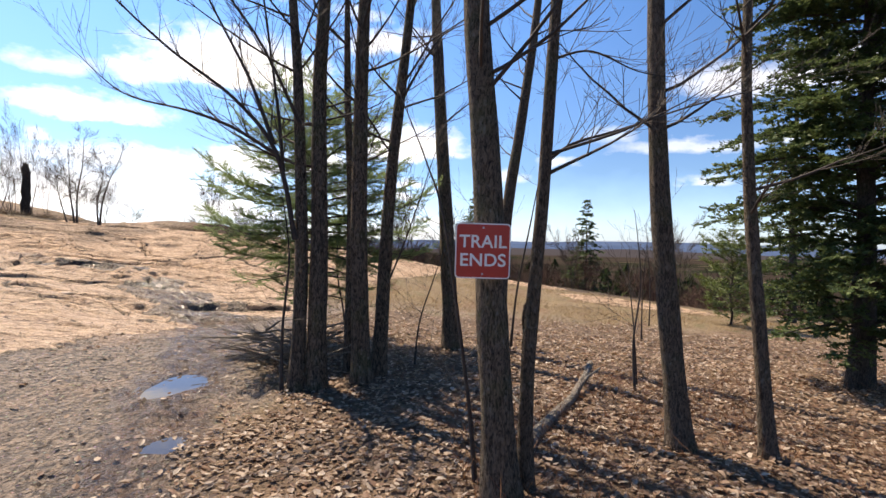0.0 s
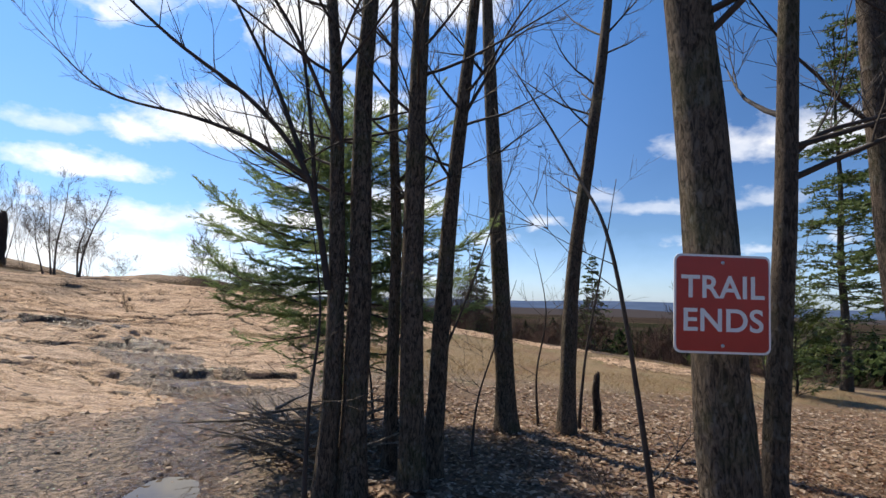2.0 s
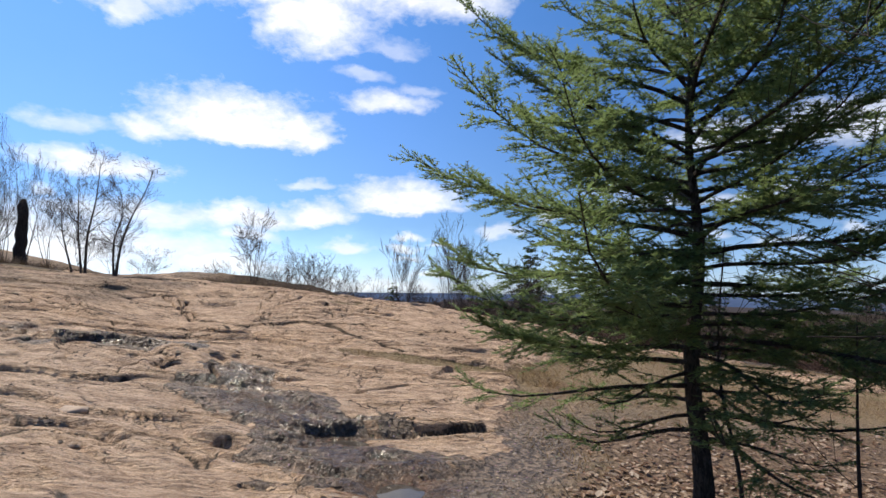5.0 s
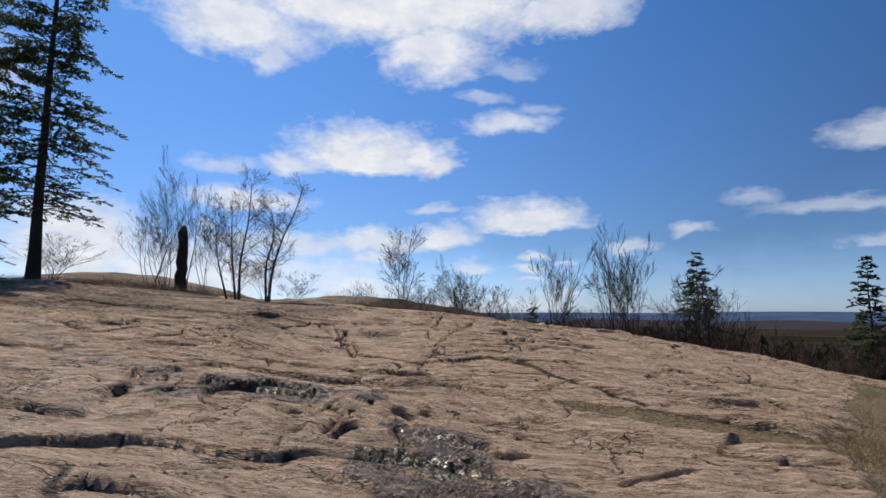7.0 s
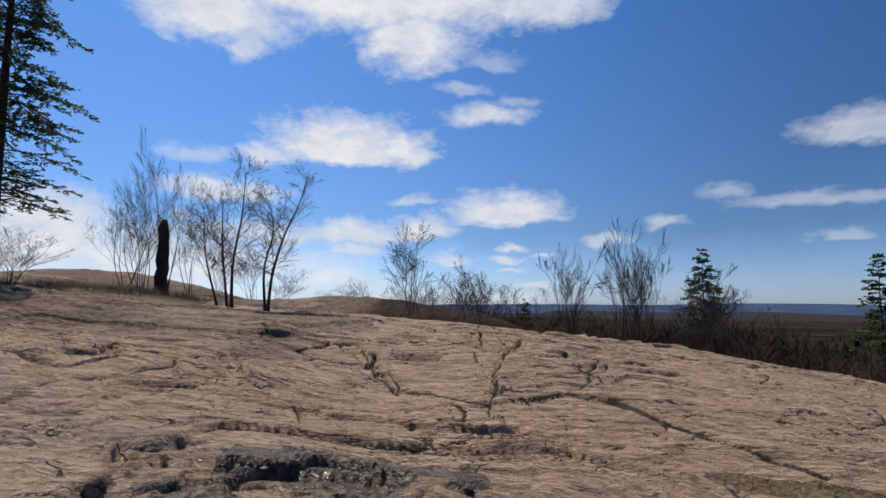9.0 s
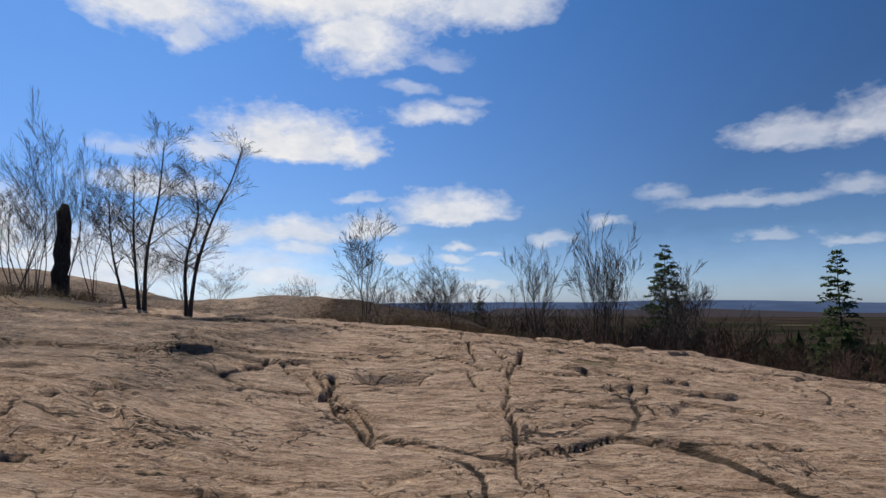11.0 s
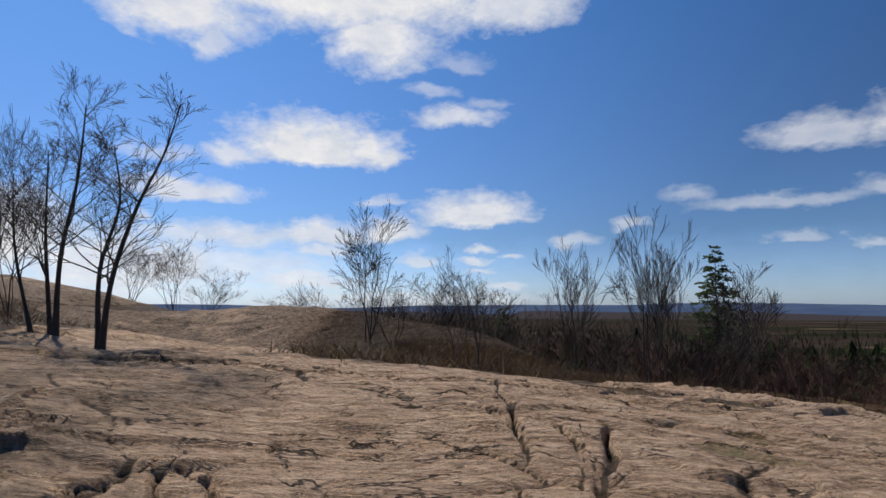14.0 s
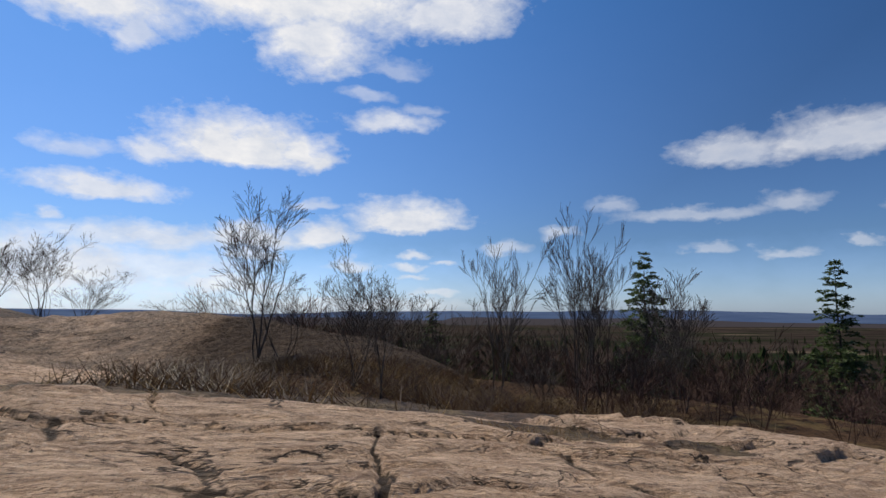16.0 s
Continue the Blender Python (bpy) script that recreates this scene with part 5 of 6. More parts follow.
leafless_tree("maple_clump", [
    ([(1.13, 2.15, 0.1), (1.15, 2.2, 1.44), (1.07, 2.3, 3.04), (0.96, 2.4, 4.14), (0.7, 2.5, 7.0)], 0.070),
    ([(1.30, 2.2, 0.1), (1.31, 2.25, 1.45), (1.27, 2.35, 3.04), (1.30, 2.4, 4.14), (1.35, 2.5, 7.5)], 0.095),
    ([(1.73, 2.36, 0.1), (1.69, 2.30, 1.45), (1.69, 2.30, 3.05), (1.72, 2.32, 4.14), (1.86, 2.5, 7.5)], 0.092),
    ([(1.86, 2.6, 0.1), (1.95, 2.6, 1.99), (2.04, 2.65, 3.05), (2.14, 2.7, 4.14), (2.35, 2.9, 7.0)], 0.075),
    ([(1.52, 2.8, 0.1), (1.52, 2.8, 2.0), (1.46, 2.8, 3.3), (1.42, 2.8, 6.5)], 0.055)],
    "clump of dark leafless maple stems from one root, branches spreading wide", 11, M_BARK_CLUMP, M_TWIG, boughs=15, first=2.0, reach=1.5,
    limbs=[([(1.10, 2.15, 1.55), (0.93, 2.1, 2.35), (0.55, 2.05, 2.85), (-0.05, 2.0, 3.3), (-0.55, 1.95, 3.75), (-0.95, 1.9, 4.15)], 0.026),
           ([(0.93, 2.1, 2.35), (0.55, 2.0, 2.58), (0.15, 1.95, 2.72), (-0.42, 1.9, 2.86), (-0.85, 1.9, 3.22)], 0.020),
           ([(1.0, 2.1, 2.1), (0.93, 2.15, 2.7), (0.82, 2.2, 3.4), (0.72, 2.2, 4.1), (0.6, 2.2, 4.9)], 0.02),
           ([(0.9, 2.1, 2.45), (0.62, 2.2, 3.1), (0.25, 2.2, 3.8), (-0.1, 2.2, 4.5)], 0.022),
           ([(1.15, 2.2, 2.6), (0.85, 1.9, 3.3), (0.45, 1.7, 3.9), (0.1, 1.5, 4.6)], 0.019),
           ([(2.0, 2.65, 2.9), (2.25, 2.6, 3.35), (2.5, 2.6, 3.7), (2.9, 2.7, 3.9)], 0.018),
           ([(1.9, 2.6, 1.0), (2.1, 2.6, 1.5), (2.3, 2.6, 2.1), (2.55, 2.6, 2.9)], 0.012)])

# ---- conifers ----
young_fir("fir_tree", 0.89, 4.0, 3.02, "young green fir with feathery rising boughs beside the trail", 21, M_FIR, M_BARK_FIR)
conifer("spruce_tree", 7.3, 3.2, 9.5, 1.9, "tall dense dark-green spruce at the forest edge", 22, M_SPRUCE, 1.0, 38, 0.5, 0.3, 0.055, 0.016, 0.6, per=9, gap=0.020, twig_gap=0.09)
conifer("spruce_tree", 11.4, 11.2, 9.0, 1.7, "narrow pointed spruce behind the plateau's edge", 23, M_SPRUCE, 0.8, 28, 0.4, 0.3, 0.07, 0.018, 0.85, per=6, gap=0.04, twig_gap=0.14)
conifer("spruce_tree", -15.9, 15.1, 12.0, 2.4, "tall open spruce with ragged boughs on the bedrock", 24, M_SPRUCE, 0.95, 23, 1.9, 0.38, 0.08, 0.025, 0.55, per=6, gap=0.04, twig_gap=0.14, lift=0.12)
conifer("spruce_tree", -18.4, 14.6, 11.0, 2.8, "ragged dark spruce beside a taller one", 25, M_SPRUCE, 0.95, 23, 1.0, 0.38, 0.08, 0.025, 0.6, per=6, gap=0.04, twig_gap=0.15, lift=0.12)
conifer("pine_sapling", 8.55, 8.6, 2.1, 0.95, "bushy yellow-green pine sapling at the plateau's edge", 26, M_PINE, 1.0, 9, 0.1, -0.25, 0.10, 0.010, 0.6, per=6, gap=0.028, twig_gap=0.12, lift=0.4)
for _x, _y, _top, _r, _seed, _label in ((4.4, 33.4, 4.64, 1.9, 27, "dark spruce below the crest among bare trees"), (11.3, 32.0, 4.25, 1.6, 28, "ragged solitary spruce standing below the crest"),
                                       (-4.9, 48.0, 2.4, 2.0, 29, "dark pointed spruce far down the slope")):
    conifer("spruce_tree", _x, _y, _top - height(_x, _y), _r, _label, _seed, M_SPRUCE, 0.9, 22, 0.5, 0.3, 0.12, 0.035, 0.75, per=6, gap=0.065, twig_gap=0.17)


# ---- bare shrubs and the snag on the rock ----
def build_shrubs():
    # seed, height, width, stems, forks, girth of stem and of twig, spread, lift, depth
    kinds = {
        "fan": [(40, 2.6, 0.9, 6, 5, 0.018, 0.0031, 0.52, 0.25), (41, 2.6, 0.9, 7, 5, 0.018, 0.0031, 0.52, 0.25)],
        "slim": [(42, 2.6, 0.6, 2, 7, 0.018, 0.0031, 0.58, 0.25), (43, 2.6, 0.7, 3, 6, 0.018, 0.0031, 0.58, 0.25)],
        "bush": [(44, 2.6, 1.9, 11, 4, 0.012, 0.0031, 0.60, 0.3), (45, 2.6, 2.0, 9, 4, 0.012, 0.0031, 0.60, 0.25)],
        "near": [(46, 2.6, 0.7, 4, 6, 0.022, 0.0032, 0.7, 0.15), (47, 2.6, 0.7, 4, 6, 0.022, 0.0032, 0.7, 0.15)],
        "wand": [(48, 2.6, 0.9, 4, 5, 0.017, 0.0026, 0.62, 0.18), (49, 2.6, 0.9, 4, 5, 0.017, 0.0026, 0.62, 0.18)],
    }
    stems = {k: [[sh.mesh("stem", [M_TWIG]) for sh in shrub_stems(*plan)] for plan in plans] for k, plans in kinds.items()}
    rng = random.Random(3)
    spots = [("near", -6.55, 18.6, 2.55, 1.5), ("bush", -5.6, 23.3, 2.7, 2.2), ("bush", -4.3, 23.0, 2.2, 1.6), ("slim", -2.4, 24.8, 4.9, 2.0), ("fan", -0.2, 25.0, 5.5, 2.1), ("slim", 0.6, 25.8, 5.0, 1.8),
             ("wand", -4.35, 16.2, 1.5, 0.8), ("wand", -4.75, 16.6, 1.3, 0.9), ("wand", -6.0, 18.0, 1.0, 1.0),
             ("wand", -12.7, 16.3, 3.0, 1.4), ("wand", -11.5, 15.6, 3.4, 1.2), ("wand", -10.6, 15.2, 2.5, 1.1), ("wand", -13.4, 16.6, 2.5, 1.5), ("wand", -11.9, 15.2, 2.2, 1.3),
             ("bush", -13.5, 25.0, 1.5, 1.4), ("bush", -15.0, 25.5, 2.4, 1.8), ("bush", -11.5, 25.5, 1.1, 1.5), ("bush", -17.0, 26.0, 2.2, 2.0),
             ("bush", 2.0, 26.5, 2.9, 2.2), ("slim", 3.2, 26.8, 4.4, 2.3), ("bush", 3.6, 29.0, 3.2, 2.4), ("bush", 1.3, 24.6, 2.2, 1.8), ("bush", -1.4, 24.4, 2.2, 1.8),
             ("slim", 9.4, 14.2, 2.9, 1.4), ("slim", 10.0, 15.0, 2.6, 1.4), ("slim", 7.0, 16.5, 2.4, 1.2), ("bush", -14.6, 14.4, 1.2, 1.6)]
    for k, (kind, x, y, tall, wide) in enumerate(spots):
        label = {"fan": "tall leafless tree with a fan of fine upright twigs", "slim": "slim leafless tree with upright grey twigs", "bush": "low leafless many-stemmed grey-brown bush",
                 "near": "dark leafless shrub with spreading twigs in the russet heath", "wand": "thin leafless shrub of upright wands on the rock"}[kind]
        root = thing("bare_shrub", x, y, height(x, y), label, "shrub", "bare shrubs on the hilltop")
        turn = rng.uniform(0, 6.28)
        for me in stems[kind][k % 2]:
            st = part("stem", me, root)
            st.scale = (wide / 1.5, wide / 1.5, tall / 2.6)
            st.rotation_euler = (0, 0, turn)


build_shrubs()
leafless_tree("birch_tree", [([(-7.85, 13.5, 1.8), (-7.78, 13.5, 2.5), (-7.6, 13.55, 3.2), (-7.35, 13.6, 3.8), (-7.2, 13.6, 4.3)], 0.028), ([(-7.92, 13.55, 1.8), (-8.0, 13.6, 2.6), (-7.9, 13.7, 3.3), (-8.0, 13.7, 3.9)], 0.026)],
              "small crooked leafless tree growing from a rock seam", 12, M_TWIG, M_TWIG, boughs=30, first=0.5, reach=0.85, least=0.0021, upright=True)
leafless_tree("birch_tree", [([(-9.0, 14.2, 1.9), (-9.0, 14.2, 2.8), (-8.85, 14.2, 3.7), (-8.8, 14.2, 4.6)], 0.03), ([(-9.15, 14.3, 1.9), (-9.3, 14.3, 3.0), (-9.35, 14.3, 4.1)], 0.026), ([(-9.3, 14.2, 1.9), (-9.6, 14.2, 2.9), (-9.7, 14.2, 3.8)], 0.022)],
              "slim leafless tree with upright twigs on the rock", 13, M_TWIG, M_TWIG, boughs=26, first=0.4, reach=0.95, least=0.0021, upright=True)


def build_snag():
    x, y = -12.2, 16.3
    z = height(x, y)
    root = thing("snag", x, y, z, "charred broken tree trunk standing upright on the rock", "dead tree")
    sh = Shape()
    line = [(0.02 * math.sin(2 * k), 0.02 * math.cos(3 * k), -0.1 + (4.02 - z + 0.1) * k / 10) for k in range(11)]
    sh.tube(line, [0.2, 0.165, 0.15, 0.145, 0.14, 0.14, 0.135, 0.13, 0.13, 0.12, 0.05], 12, 0, 0.25)
    part("trunk", sh.mesh("trunk", [M_CHAR]), root)


build_snag()


# ---- the woods below the hill ----
def replicate(name, shapes, spots, mats, label, category):
    """Joins many copies of a few shapes into one mesh; a spot is x, y, z, width, height, turn."""
    verts, faces = [], []
    start = 0
    data = [(np.array([tuple(v) for v in sh.v]), sh.f) for sh in shapes]
    for k, (x, y, z, w, h, a) in enumerate(spots):
        v, f = data[k % len(data)]
        c, s = math.cos(a), math.sin(a)
        verts.append(np.stack([x + w * (c * v[:, 0] - s * v[:, 1]), y + w * (s * v[:, 0] + c * v[:, 1]), z + h * v[:, 2]], 1))
        faces.extend([tuple(i + start for i in q) for q in f])
        start += len(v)
    me = mesh_from(name, np.concatenate(verts).tolist(), faces, mats, smooth=False)
    return tagged(new(name, me), label, category, kind="stuff")


def far_conifer(seed):
    """A small pointed tree, one unit high: tiers of ragged hanging boughs."""
    rng = random.Random(seed)
    sh = Shape()
    sh.tube([(0, 0, -0.05), (0, 0, 0.95)], [0.015, 0.004], 4)
    for k in range(9):
        z = 0.12 + 0.86 * k / 9
        r = 0.20 * (1 - k / 9.3) ** 0.65
        turn = rng.uniform(0, 6.28)
        for i in range(7):
            a = turn + 6.283 * i / 7 + rng.uniform(-0.3, 0.3)
            q = r * rng.uniform(0.7, 1.2)
            sh.face([(0, 0, z + 0.07), (q * math.cos(a - 0.35), q * math.sin(a - 0.35), z - 0.02), (1.15 * q * math.cos(a), 1.15 * q * math.sin(a), z - 0.035), (q * math.cos(a + 0.35), q * math.sin(a + 0.35), z - 0.015)])
    return sh


def far_bare(seed):
    """A leafless tree, one unit high: a stem and a fan of fine rising twigs."""
    rng = random.Random(seed)
    sh = Shape()
    sh.tube([(0, 0, -0.05), (0.01, 0, 0.45), (0, 0.01, 0.8)], [0.016, 0.012, 0.004], 4, cap=False)
    for k in range(64):
        a, z = rng.uniform(0, 6.28), rng.uniform(0.25, 0.75)
        r, up = rng.uniform(0.08, 0.3), rng.uniform(0.12, 0.32)
        tip = Vector((r * math.cos(a), r * math.sin(a), min(1.0, z + up)))
        root = Vector((0.15 * tip.x, 0.15 * tip.y, z))
        mid = root.lerp(tip, 0.55) + Vector((rng.uniform(-0.03, 0.03), rng.uniform(-0.03, 0.03), 0.02))
        w = Vector((rng.uniform(-1, 1), rng.uniform(-1, 1), 0)) * 0.0028
        sh.face([root - w, root + w, mid + w, mid - w])
        for _ in range(3):
            t2 = mid + Vector((rng.uniform(-0.09, 0.09), rng.uniform(-0.09, 0.09), rng.uniform(0.03, 0.16)))
            sh.face([mid - w, mid + w, t2])
        sh.face([mid - w, mid + w, tip])
    return sh


def build_woods():
    rng = random.Random(77)
    dark, bare = [], []
    while len(dark) < 2200 or len(bare) < 800:
        r = 34 + 900 * rng.random() ** 2.2
        a = radians(rng.uniform(-62, 62))
        x, y = -4 + r * math.sin(a), 9 + r * math.cos(a)
        z = ground_at(x, y)
        patch = float(fractal(np.array([x * 0.012]), np.array([y * 0.02]), 91, 3)[0])
        grow = rng.uniform(0, 6.28)
        if patch > 0.05 - 0.1 * ease(x, -5, 30) and r > 52:
            if len(dark) < 2200:
                h = min(rng.uniform(6, 11), 3.0 - (0.03 + 0.04 * rng.random()) * r * (1 - 0.5 * ease(r, 100, 500)) - z)
                dark.append((x, y, z - 0.3, h * rng.uniform(0.8, 1.2), h, grow))
        elif len(bare) < 800 and r > 46:
            h = min(rng.uniform(4.5, 9.5) * min(1.0, 0.35 + r / 90), 3.0 - (0.02 + 0.04 * rng.random()) * r * (1 - 0.6 * ease(r, 100, 500)) - z)
            bare.append((x, y, z - 0.3, h * rng.uniform(0.8, 1.3), h, grow))
    replicate("conifer_woods", [far_conifer(k) for k in range(5)], dark, [M_FAR_CONIFER], "dark conifer woods filling the valley below the hill", "woods")
    replicate("leafless_woods", [far_bare(k + 9) for k in range(6)], bare, [M_FAR_TWIG], "grey-brown leafless woods filling the valley below the hill", "woods")
    thick = []
    for k in range(230):
        x, y = rng.uniform(-12, 26), rng.uniform(21.5, 44)
        if y < 24 + 0.1 * abs(x) and x < -1:
            continue
        z = ground_at(x, y)
        h = rng.uniform(1.1, 2.3) + 0.04 * (y - 22)
        thick.append((x, y, z, 0.5 * h, h / 2.6, rng.uniform(0, 6.28)))
    replicate("thicket", [shrub_mesh(60 + k, 2.6, 2.4, 7, 5, 0.012, 0.004, 0.6, 0.3, 2) for k in range(4)], thick, [M_THICKET], "tangled reddish-brown leafless thicket on the slope below the rock", "shrubs")


M_THICKET = foliage("thicket_twigs", (0.055, 0.034, 0.028), (0.145, 0.094, 0.074), 0.0, 0.0)
build_woods()


# ---- the forest floor ----
def blades(name, spots, mat, label, category):
    """One mesh of many narrow blades; a spot is x, y, z, height, lean x, lean y, width."""
    verts, faces = [], []
    for k, (x, y, z, h, lx, ly, w) in enumerate(spots):
        b = 3 * k
        verts += [(x - w, y - 0.3 * w, z - 0.01), (x + w, y + 0.3 * w, z - 0.01), (x + lx, y + ly, z + h)]
        faces.append((b, b + 1, b + 2))
    return tagged(new(name, mesh_from(name, verts, faces, [mat], smooth=False)), label, category, kind="stuff")


def build_litter():
    rs = np.random.RandomState(8)
    n = 150000
    x, y = rs.uniform(-1.6, 9.5, n), -3.2 + 11 * rs.random_sample(n) ** 1.25
    keep = rs.random_sample(n) < 0.03 * (y < 4.5) + 0.5 * litter_mask(x, y) * np.where(y > 5.5, 0.45, 1)
    x, y = x[keep], y[keep]
    z = land(x, y)[0]
    n = len(x)
    leaf = np.array([(0, -0.5, 0), (0.30, -0.12, 0.16), (0.2, 0.26, 0.12), (0, 0.5, 0.02), (-0.2, 0.26, 0.12), (-0.30, -0.12, 0.16)])
    size = rs.uniform(0.028, 0.075, n)
    yaw, tip, roll = rs.uniform(0, 6.28, n), rs.normal(0, 0.22, n), rs.normal(0, 0.25, n)
    v = leaf[None] * size[:, None, None] * np.stack([rs.uniform(0.7, 1.2, n), np.ones(n), rs.uniform(-0.8, 1.2, n)], 1)[:, None, :]
    cx, sx, cy, sy, cz, sz = np.cos(tip), np.sin(tip), np.cos(roll), np.sin(roll), np.cos(yaw), np.sin(yaw)
    a = v[..., 1] * cx[:, None] - v[..., 2] * sx[:, None]
    b = v[..., 1] * sx[:, None] + v[..., 2] * cx[:, None]
    c = v[..., 0] * cy[:, None] + b * sy[:, None]
    d = -v[..., 0] * sy[:, None] + b * cy[:, None]
    px = c * cz[:, None] - a * sz[:, None] + x[:, None]
    py = c * sz[:, None] + a * cz[:, None] + y[:, None]
    pz = d + z[:, None] + 0.008 + 0.018 * rs.random_sample(n)[:, None]
    verts = np.stack([px, py, pz], -1).reshape(-1, 3).tolist()
    faces = []
    for k in range(n):
        q = 6 * k
        faces += [(q, q + 1, q + 2, q + 3), (q, q + 3, q + 4, q + 5)]
    tagged(new("leaf_litter", mesh_from("leaf_litter", verts, faces, [M_LEAF], smooth=False)), "curled brown and tan fallen leaves covering the forest floor", "leaves", kind="stuff")


build_litter()


def build_grass():
    rs = np.random.RandomState(12)
    for name, count, box, mat, tall, label in (
            ("dry_grass", 26000, (0.2, 10.5, 3.2, 13.5), M_STRAW, (0.03, 0.13), "short dry straw-coloured grass on the plateau"),
            ("dry_grass", 2500, (-9.5, -0.5, 13.6, 19.5), M_STRAW, (0.06, 0.2), "dry brown grass in the hollow behind the crest"),
            ("heath", 26000, (-17.0, -8.6, 12.0, 19.0), M_HEATH, (0.05, 0.24), "low brown undergrowth round the foot of the snag"),
            ("dry_grass", 9000, (-3.7, -1.0, 12.9, 13.9), M_STRAW, (0.02, 0.07), "short yellow grass tufts in pockets of the rock's crest"),
            ("dry_grass", 3500, (-2.2, 1.0, 7.9, 8.7), M_STRAW, (0.02, 0.09), "short dry grass in the soil at the ledge's foot"),
            ("dead_bracken", 9000, (2.6, 9.0, -2.2, 3.0), M_FERN, (0.05, 0.24), "rust-brown dead bracken among the fallen leaves"),
            ("heath", 60000, (-9.0, -1.0, 13.8, 19.4), M_HEATH, (0.05, 0.26), "low russet undergrowth in the hollow behind the crest")):
        x, y = rs.uniform(box[0], box[1], count), rs.uniform(box[2], box[3], count)
        clump = fractal(x * 0.9, y * 0.9, 15, 3)
        rock = rock_mask(x, y)
        wild = litter_mask(x, y)
        trail = (x < 0.5) & (y < 5.5)
        keep = (rs.random_sample(count) < 0.75 * (1 - rock) * ease(clump, -0.25, 0.25) * (1 - 0.6 * wild * (name == "dry_grass"))) & ~trail
        x, y = x[keep], y[keep]
        z = land(x, y)[0]
        h = rs.uniform(*tall, len(x))
        lx, ly = rs.normal(0, 1.2, len(x)) * h, rs.normal(0, 1.2, len(x)) * h
        blades(name, list(zip(x, y, z, h, lx, ly, rs.uniform(0.002, 0.005, len(x)))), mat, label, "undergrowth")


build_grass()


def branch_piece(rng, length, radius, forks):
    sh = Shape()
    twigs(sh, rng, (0, 0, 0), (1, 0, 0.05), length, radius, 1 if forks else 0, 0, 0.0, 0.22, forks, 0.0025)
    return sh


def build_brush_pile():
    rng = random.Random(19)
    x0, y0 = 0.72, 3.1
    z0 = height(x0, y0)
    root = thing("brush_pile", x0, y0, z0, "heap of dead grey sticks and branches by the maple clump", "brush pile")
    for k in range(60):
        sh = branch_piece(rng, rng.uniform(0.35, 0.95), rng.uniform(0.007, 0.02), rng.choice((1, 2, 4)))
        st = part("stick", sh.mesh("stick", [M_DEADWOOD]), root)
        st.location = (rng.uniform(-0.45, 0.45), rng.uniform(-0.45, 0.35), rng.uniform(0.01, 0.26))
        st.rotation_euler = (0, rng.uniform(-0.35, 0.2), rng.uniform(-0.9, 1.1) + (math.pi if rng.random() < 0.5 else 0))


build_brush_pile()


def build_log():
    rng = random.Random(4)
    root = thing("fallen_log", 3.2, 0.86, height(3.2, 0.86), "grey weathered fallen branch with a broken end", "log")
    off = root.location
    sh = Shape()
    line = smooth_line([Vector(p) - off for p in ((3.15, 0.8, 0.10), (3.3, 1.1, 0.13), (3.6, 1.63, 0.16), (3.8, 2.0, 0.22), (4.07, 2.62, 0.32))], 6)
    sh.tube([line[0] - Vector((0.01, 0.01, 0))] + line, [0.02] + [0.055 - 0.028 * k / (len(line) - 1) for k in range(len(line))], 12, 0, 0.3)
    part("trunk", sh.mesh("trunk", [M_DEADWOOD]), root)
    for p, q in (((3.3, 1.1, 0.13), (3.05, 1.35, 0.36)), ((3.75, 1.9, 0.2), (3.98, 1.95, 0.42))):
        sh = Shape()
        sh.tube([Vector(p) - off, (Vector(p) + Vector(q)) / 2 - off + Vector((0, 0, 0.03)), Vector(q) - off], [0.022, 0.016, 0.009], 8, 0, 0.2)
        part("snapped_branch", sh.mesh("snapped_branch", [M_DEADWOOD]), root)


build_log()


def build_stump():
    root = thing("broken_stem", 3.62, 4.28, height(3.62, 4.28), "dark broken-off sapling stem standing among dry leaves", "stump")
    sh = Shape()
    sh.tube([(0, 0, -0.05), (0.01, 0, 0.2), (-0.01, 0.01, 0.42), (0.0, 0.0, 0.58), (0.02, 0.0, 0.63)], [0.05, 0.042, 0.04, 0.038, 0.012], 10, 0, 0.3)
    part("stem", sh.mesh("stem", [M_CHAR]), root)


build_stump()

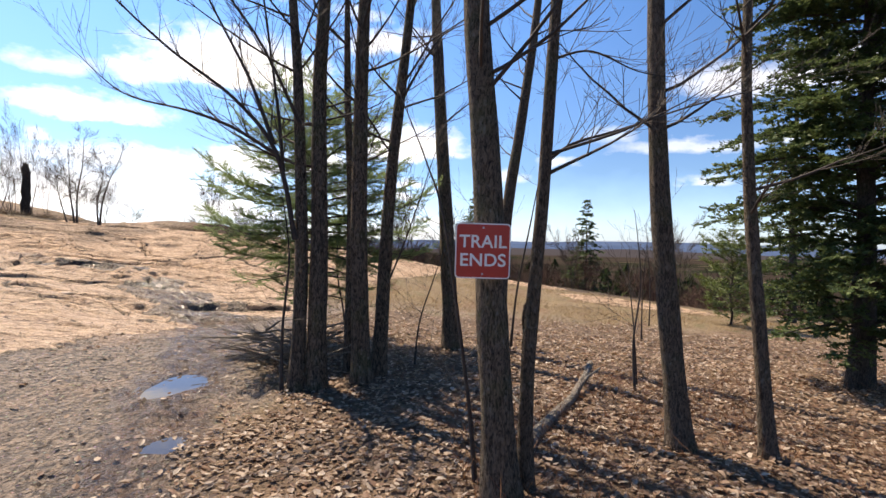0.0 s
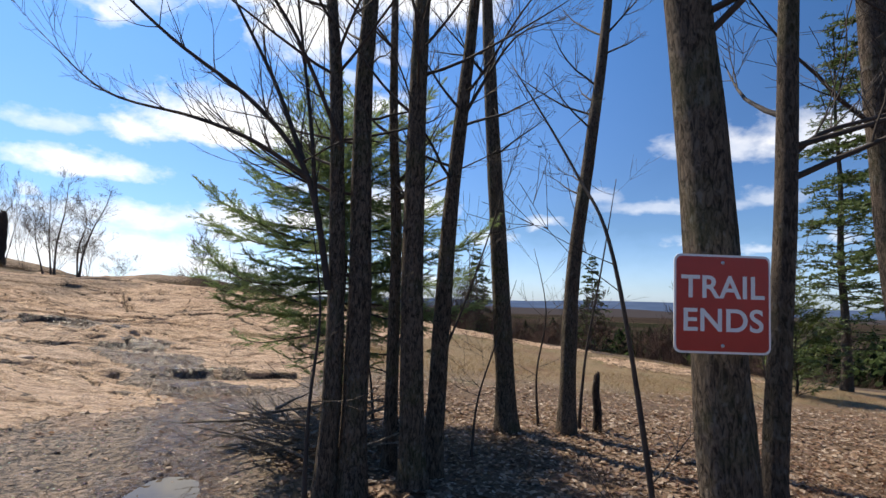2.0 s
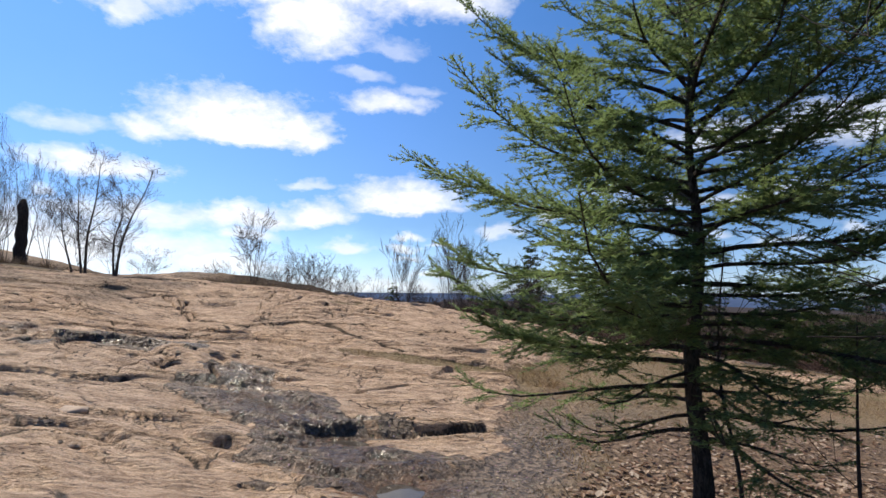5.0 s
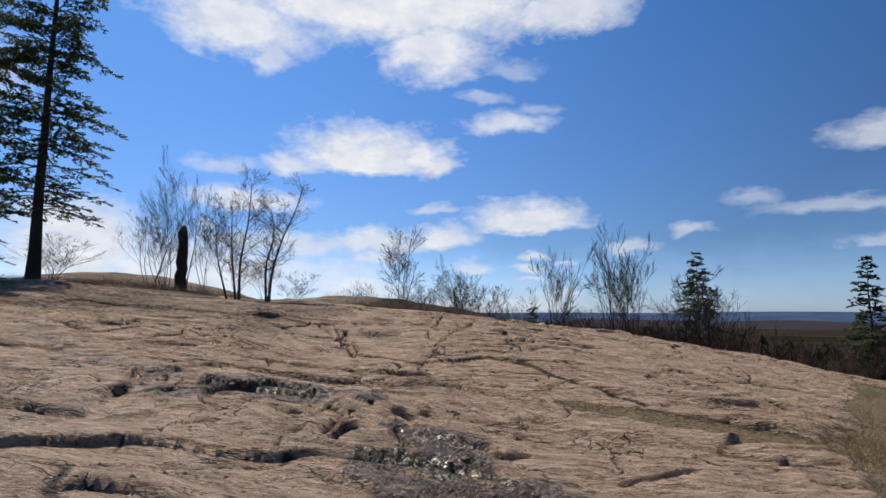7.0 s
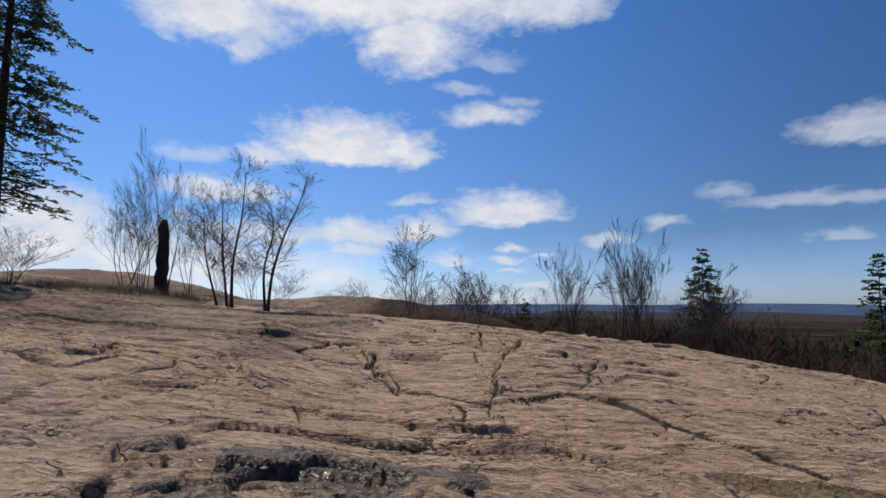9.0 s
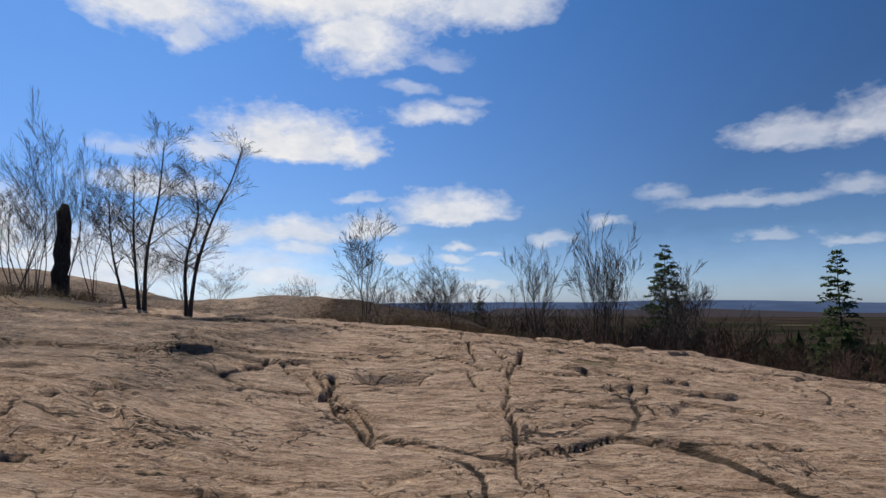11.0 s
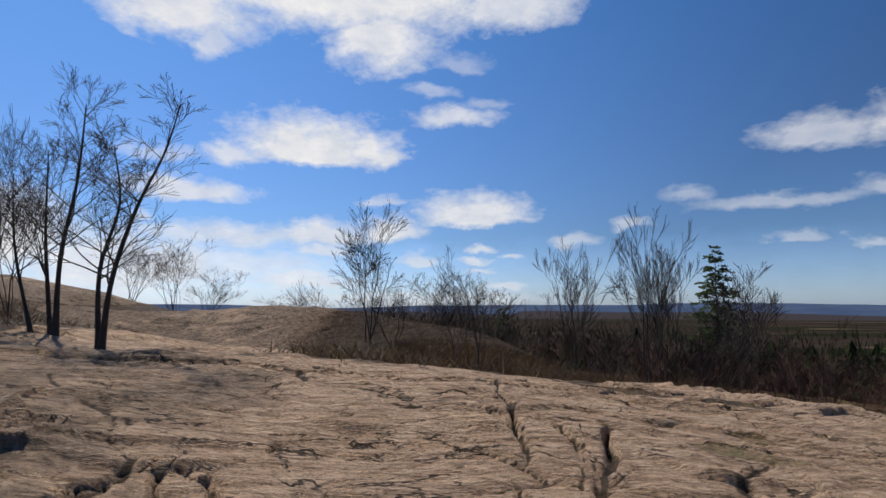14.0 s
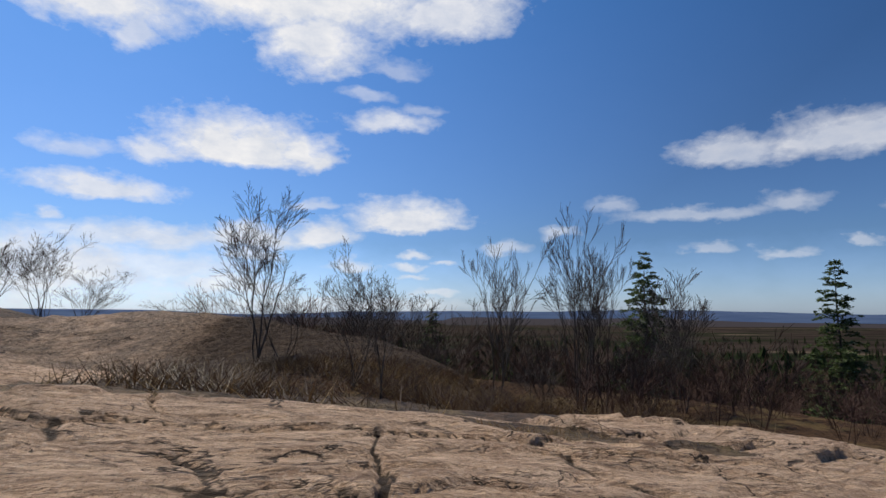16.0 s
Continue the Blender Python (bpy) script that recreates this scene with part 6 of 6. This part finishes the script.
# slender saplings between the larger trees
for _k, (_pts, _r) in enumerate((
        ([(2.76, 0.27, 0.0), (2.70, 0.27, 0.6), (2.54, 0.27, 1.65), (2.42, 0.42, 2.05), (2.2, 0.7, 2.6)], 0.014),
        ([(4.42, 2.25, 0.0), (4.40, 2.3, 0.6), (4.46, 2.3, 1.2), (4.40, 2.35, 1.9)], 0.012),
        ([(4.55, 2.6, 0.0), (4.5, 2.6, 0.7), (4.42, 2.65, 1.5)], 0.010),
        ([(3.02, 4.35, 0.0), (2.98, 4.35, 0.7), (3.08, 4.35, 1.4), (2.95, 4.4, 2.1)], 0.013),
        ([(3.42, 4.3, 0.0), (3.50, 4.3, 0.9), (3.68, 4.3, 1.9), (3.86, 4.35, 2.9)], 0.017),
        ([(1.02, 2.05, 0.0), (1.02, 2.05, 0.7), (1.06, 2.1, 1.4), (0.98, 2.1, 2.0)], 0.016),
        ([(1.25, 4.2, 0.0), (1.20, 4.2, 0.6), (1.1, 4.2, 1.2), (1.15, 4.2, 1.9)], 0.013),
        ([(2.2, 3.2, 0.0), (2.25, 3.2, 0.6), (2.4, 3.2, 1.1), (2.6, 3.3, 1.7)], 0.011),
        ([(1.55, 3.7, 0.0), (1.5, 3.7, 0.7), (1.56, 3.75, 1.5)], 0.012),
        ([(5.6, 5.5, 0.0), (5.6, 5.5, 0.8), (5.66, 5.5, 1.7)], 0.012),
        ([(6.4, 7.4, 0.0), (6.4, 7.4, 0.8), (6.3, 7.4, 1.9)], 0.012))):
    leafless_tree("sapling", [(_pts, _r)], "slender leafless sapling rising from the leaf litter", 100 + _k, M_TWIG, M_TWIG, boughs=9, first=0.5, reach=0.8, group="saplings in the grove", fork=1)


def build_stones():
    rng = random.Random(31)

    def stone(name, x, y, sx, sy, sz, label, mat=M_STONE, group=""):
        bm = bmesh.new()
        bmesh.ops.create_icosphere(bm, subdivisions=2, radius=1.0)
        o = rng.uniform(0, 50)
        for v in bm.verts:
            k = 1 + 0.35 * noise.noise(v.co * 1.3 + Vector((o, 0, 0)))
            v.co = Vector((v.co.x * sx * k, v.co.y * sy * k, max(-0.4, v.co.z) * sz * k))
        me = bpy.data.meshes.new(name)
        bm.to_mesh(me)
        bm.free()
        me.materials.append(mat)
        me.polygons.foreach_set("use_smooth", [True] * len(me.polygons))
        ob = new(name, me)
        ob.location, ob.rotation_euler = (x, y, height(x, y) + 0.1 * sz), (0, 0, rng.uniform(-0.4, 0.4))
        tagged(ob, label, "stone", group)

    stone("flat_stone", -0.07, 4.05, 0.10, 0.075, 0.028, "flat pinkish stone lying at the trail's edge")
    stone("boulder", -3.22, 5.25, 0.12, 0.09, 0.045, "weathered grey boulder wedged in a seam of the bedrock")
    for k in range(60):
        x, y = rng.uniform(-2.0, 1.2), rng.uniform(0.0, 4.6)
        s = rng.uniform(0.010, 0.028)
        stone("pebble", x, y, s, s * rng.uniform(0.6, 1), s * 0.4, "small loose stone in the trail's mud", group="loose stones on the trail")


build_stones()


def build_gravel():
    """Clods and chips of stone lying loose on the muddy trail."""
    rs = np.random.RandomState(44)
    n = 52000
    x, y = rs.uniform(-4.6, 2.2, n), rs.uniform(-2.0, 7.6, n)
    z, rock, litter, wet, mud, *_ = land(x, y)
    keep = rs.random_sample(n) < 0.55 * (1 - 0.9 * rock) * (1 - litter) * ease(fractal(x * 1.5, y * 1.5, 5, 3), -0.3, 0.25)
    for cx, cy, rx, ry in PUDDLES:
        keep &= np.hypot((x - cx) / rx, (y - cy) / ry) > 1.25
    x, y, z = x[keep], y[keep], z[keep]
    n = len(x)
    size = 0.004 + 0.016 * rs.random_sample(n) ** 3 + 0.030 * (rs.random_sample(n) < 0.035) * rs.random_sample(n)
    verts, faces = [], []
    base = np.array([(1, 0, 0), (0.3, 0.9, 0), (-0.8, 0.5, 0), (-0.7, -0.6, 0), (0.4, -0.9, 0), (0.1, 0.1, 0.6)])
    for k in range(n):
        a = rs.uniform(0, 6.28)
        c, d = math.cos(a), math.sin(a)
        p = base * size[k] * rs.uniform(0.6, 1.4, (6, 1))
        o = 6 * k
        verts += [(x[k] + c * q[0] - d * q[1], y[k] + d * q[0] + c * q[1], z[k] + q[2] - 0.001) for q in p]
        faces += [(o + i, o + (i + 1) % 5, o + 5) for i in range(5)]
    tagged(new("gravel", mesh_from("gravel", verts, faces, [M_GRAVEL], smooth=False)), "loose brown clods and stone chips on the wet trail", "gravel", kind="stuff")


M_GRAVEL = leaf_litter("gravel_chips", (0.06, 0.045, 0.034), (0.17, 0.125, 0.09), (0.30, 0.23, 0.17), (0.12, 0.085, 0.06), (0.38, 0.31, 0.25))
build_gravel()
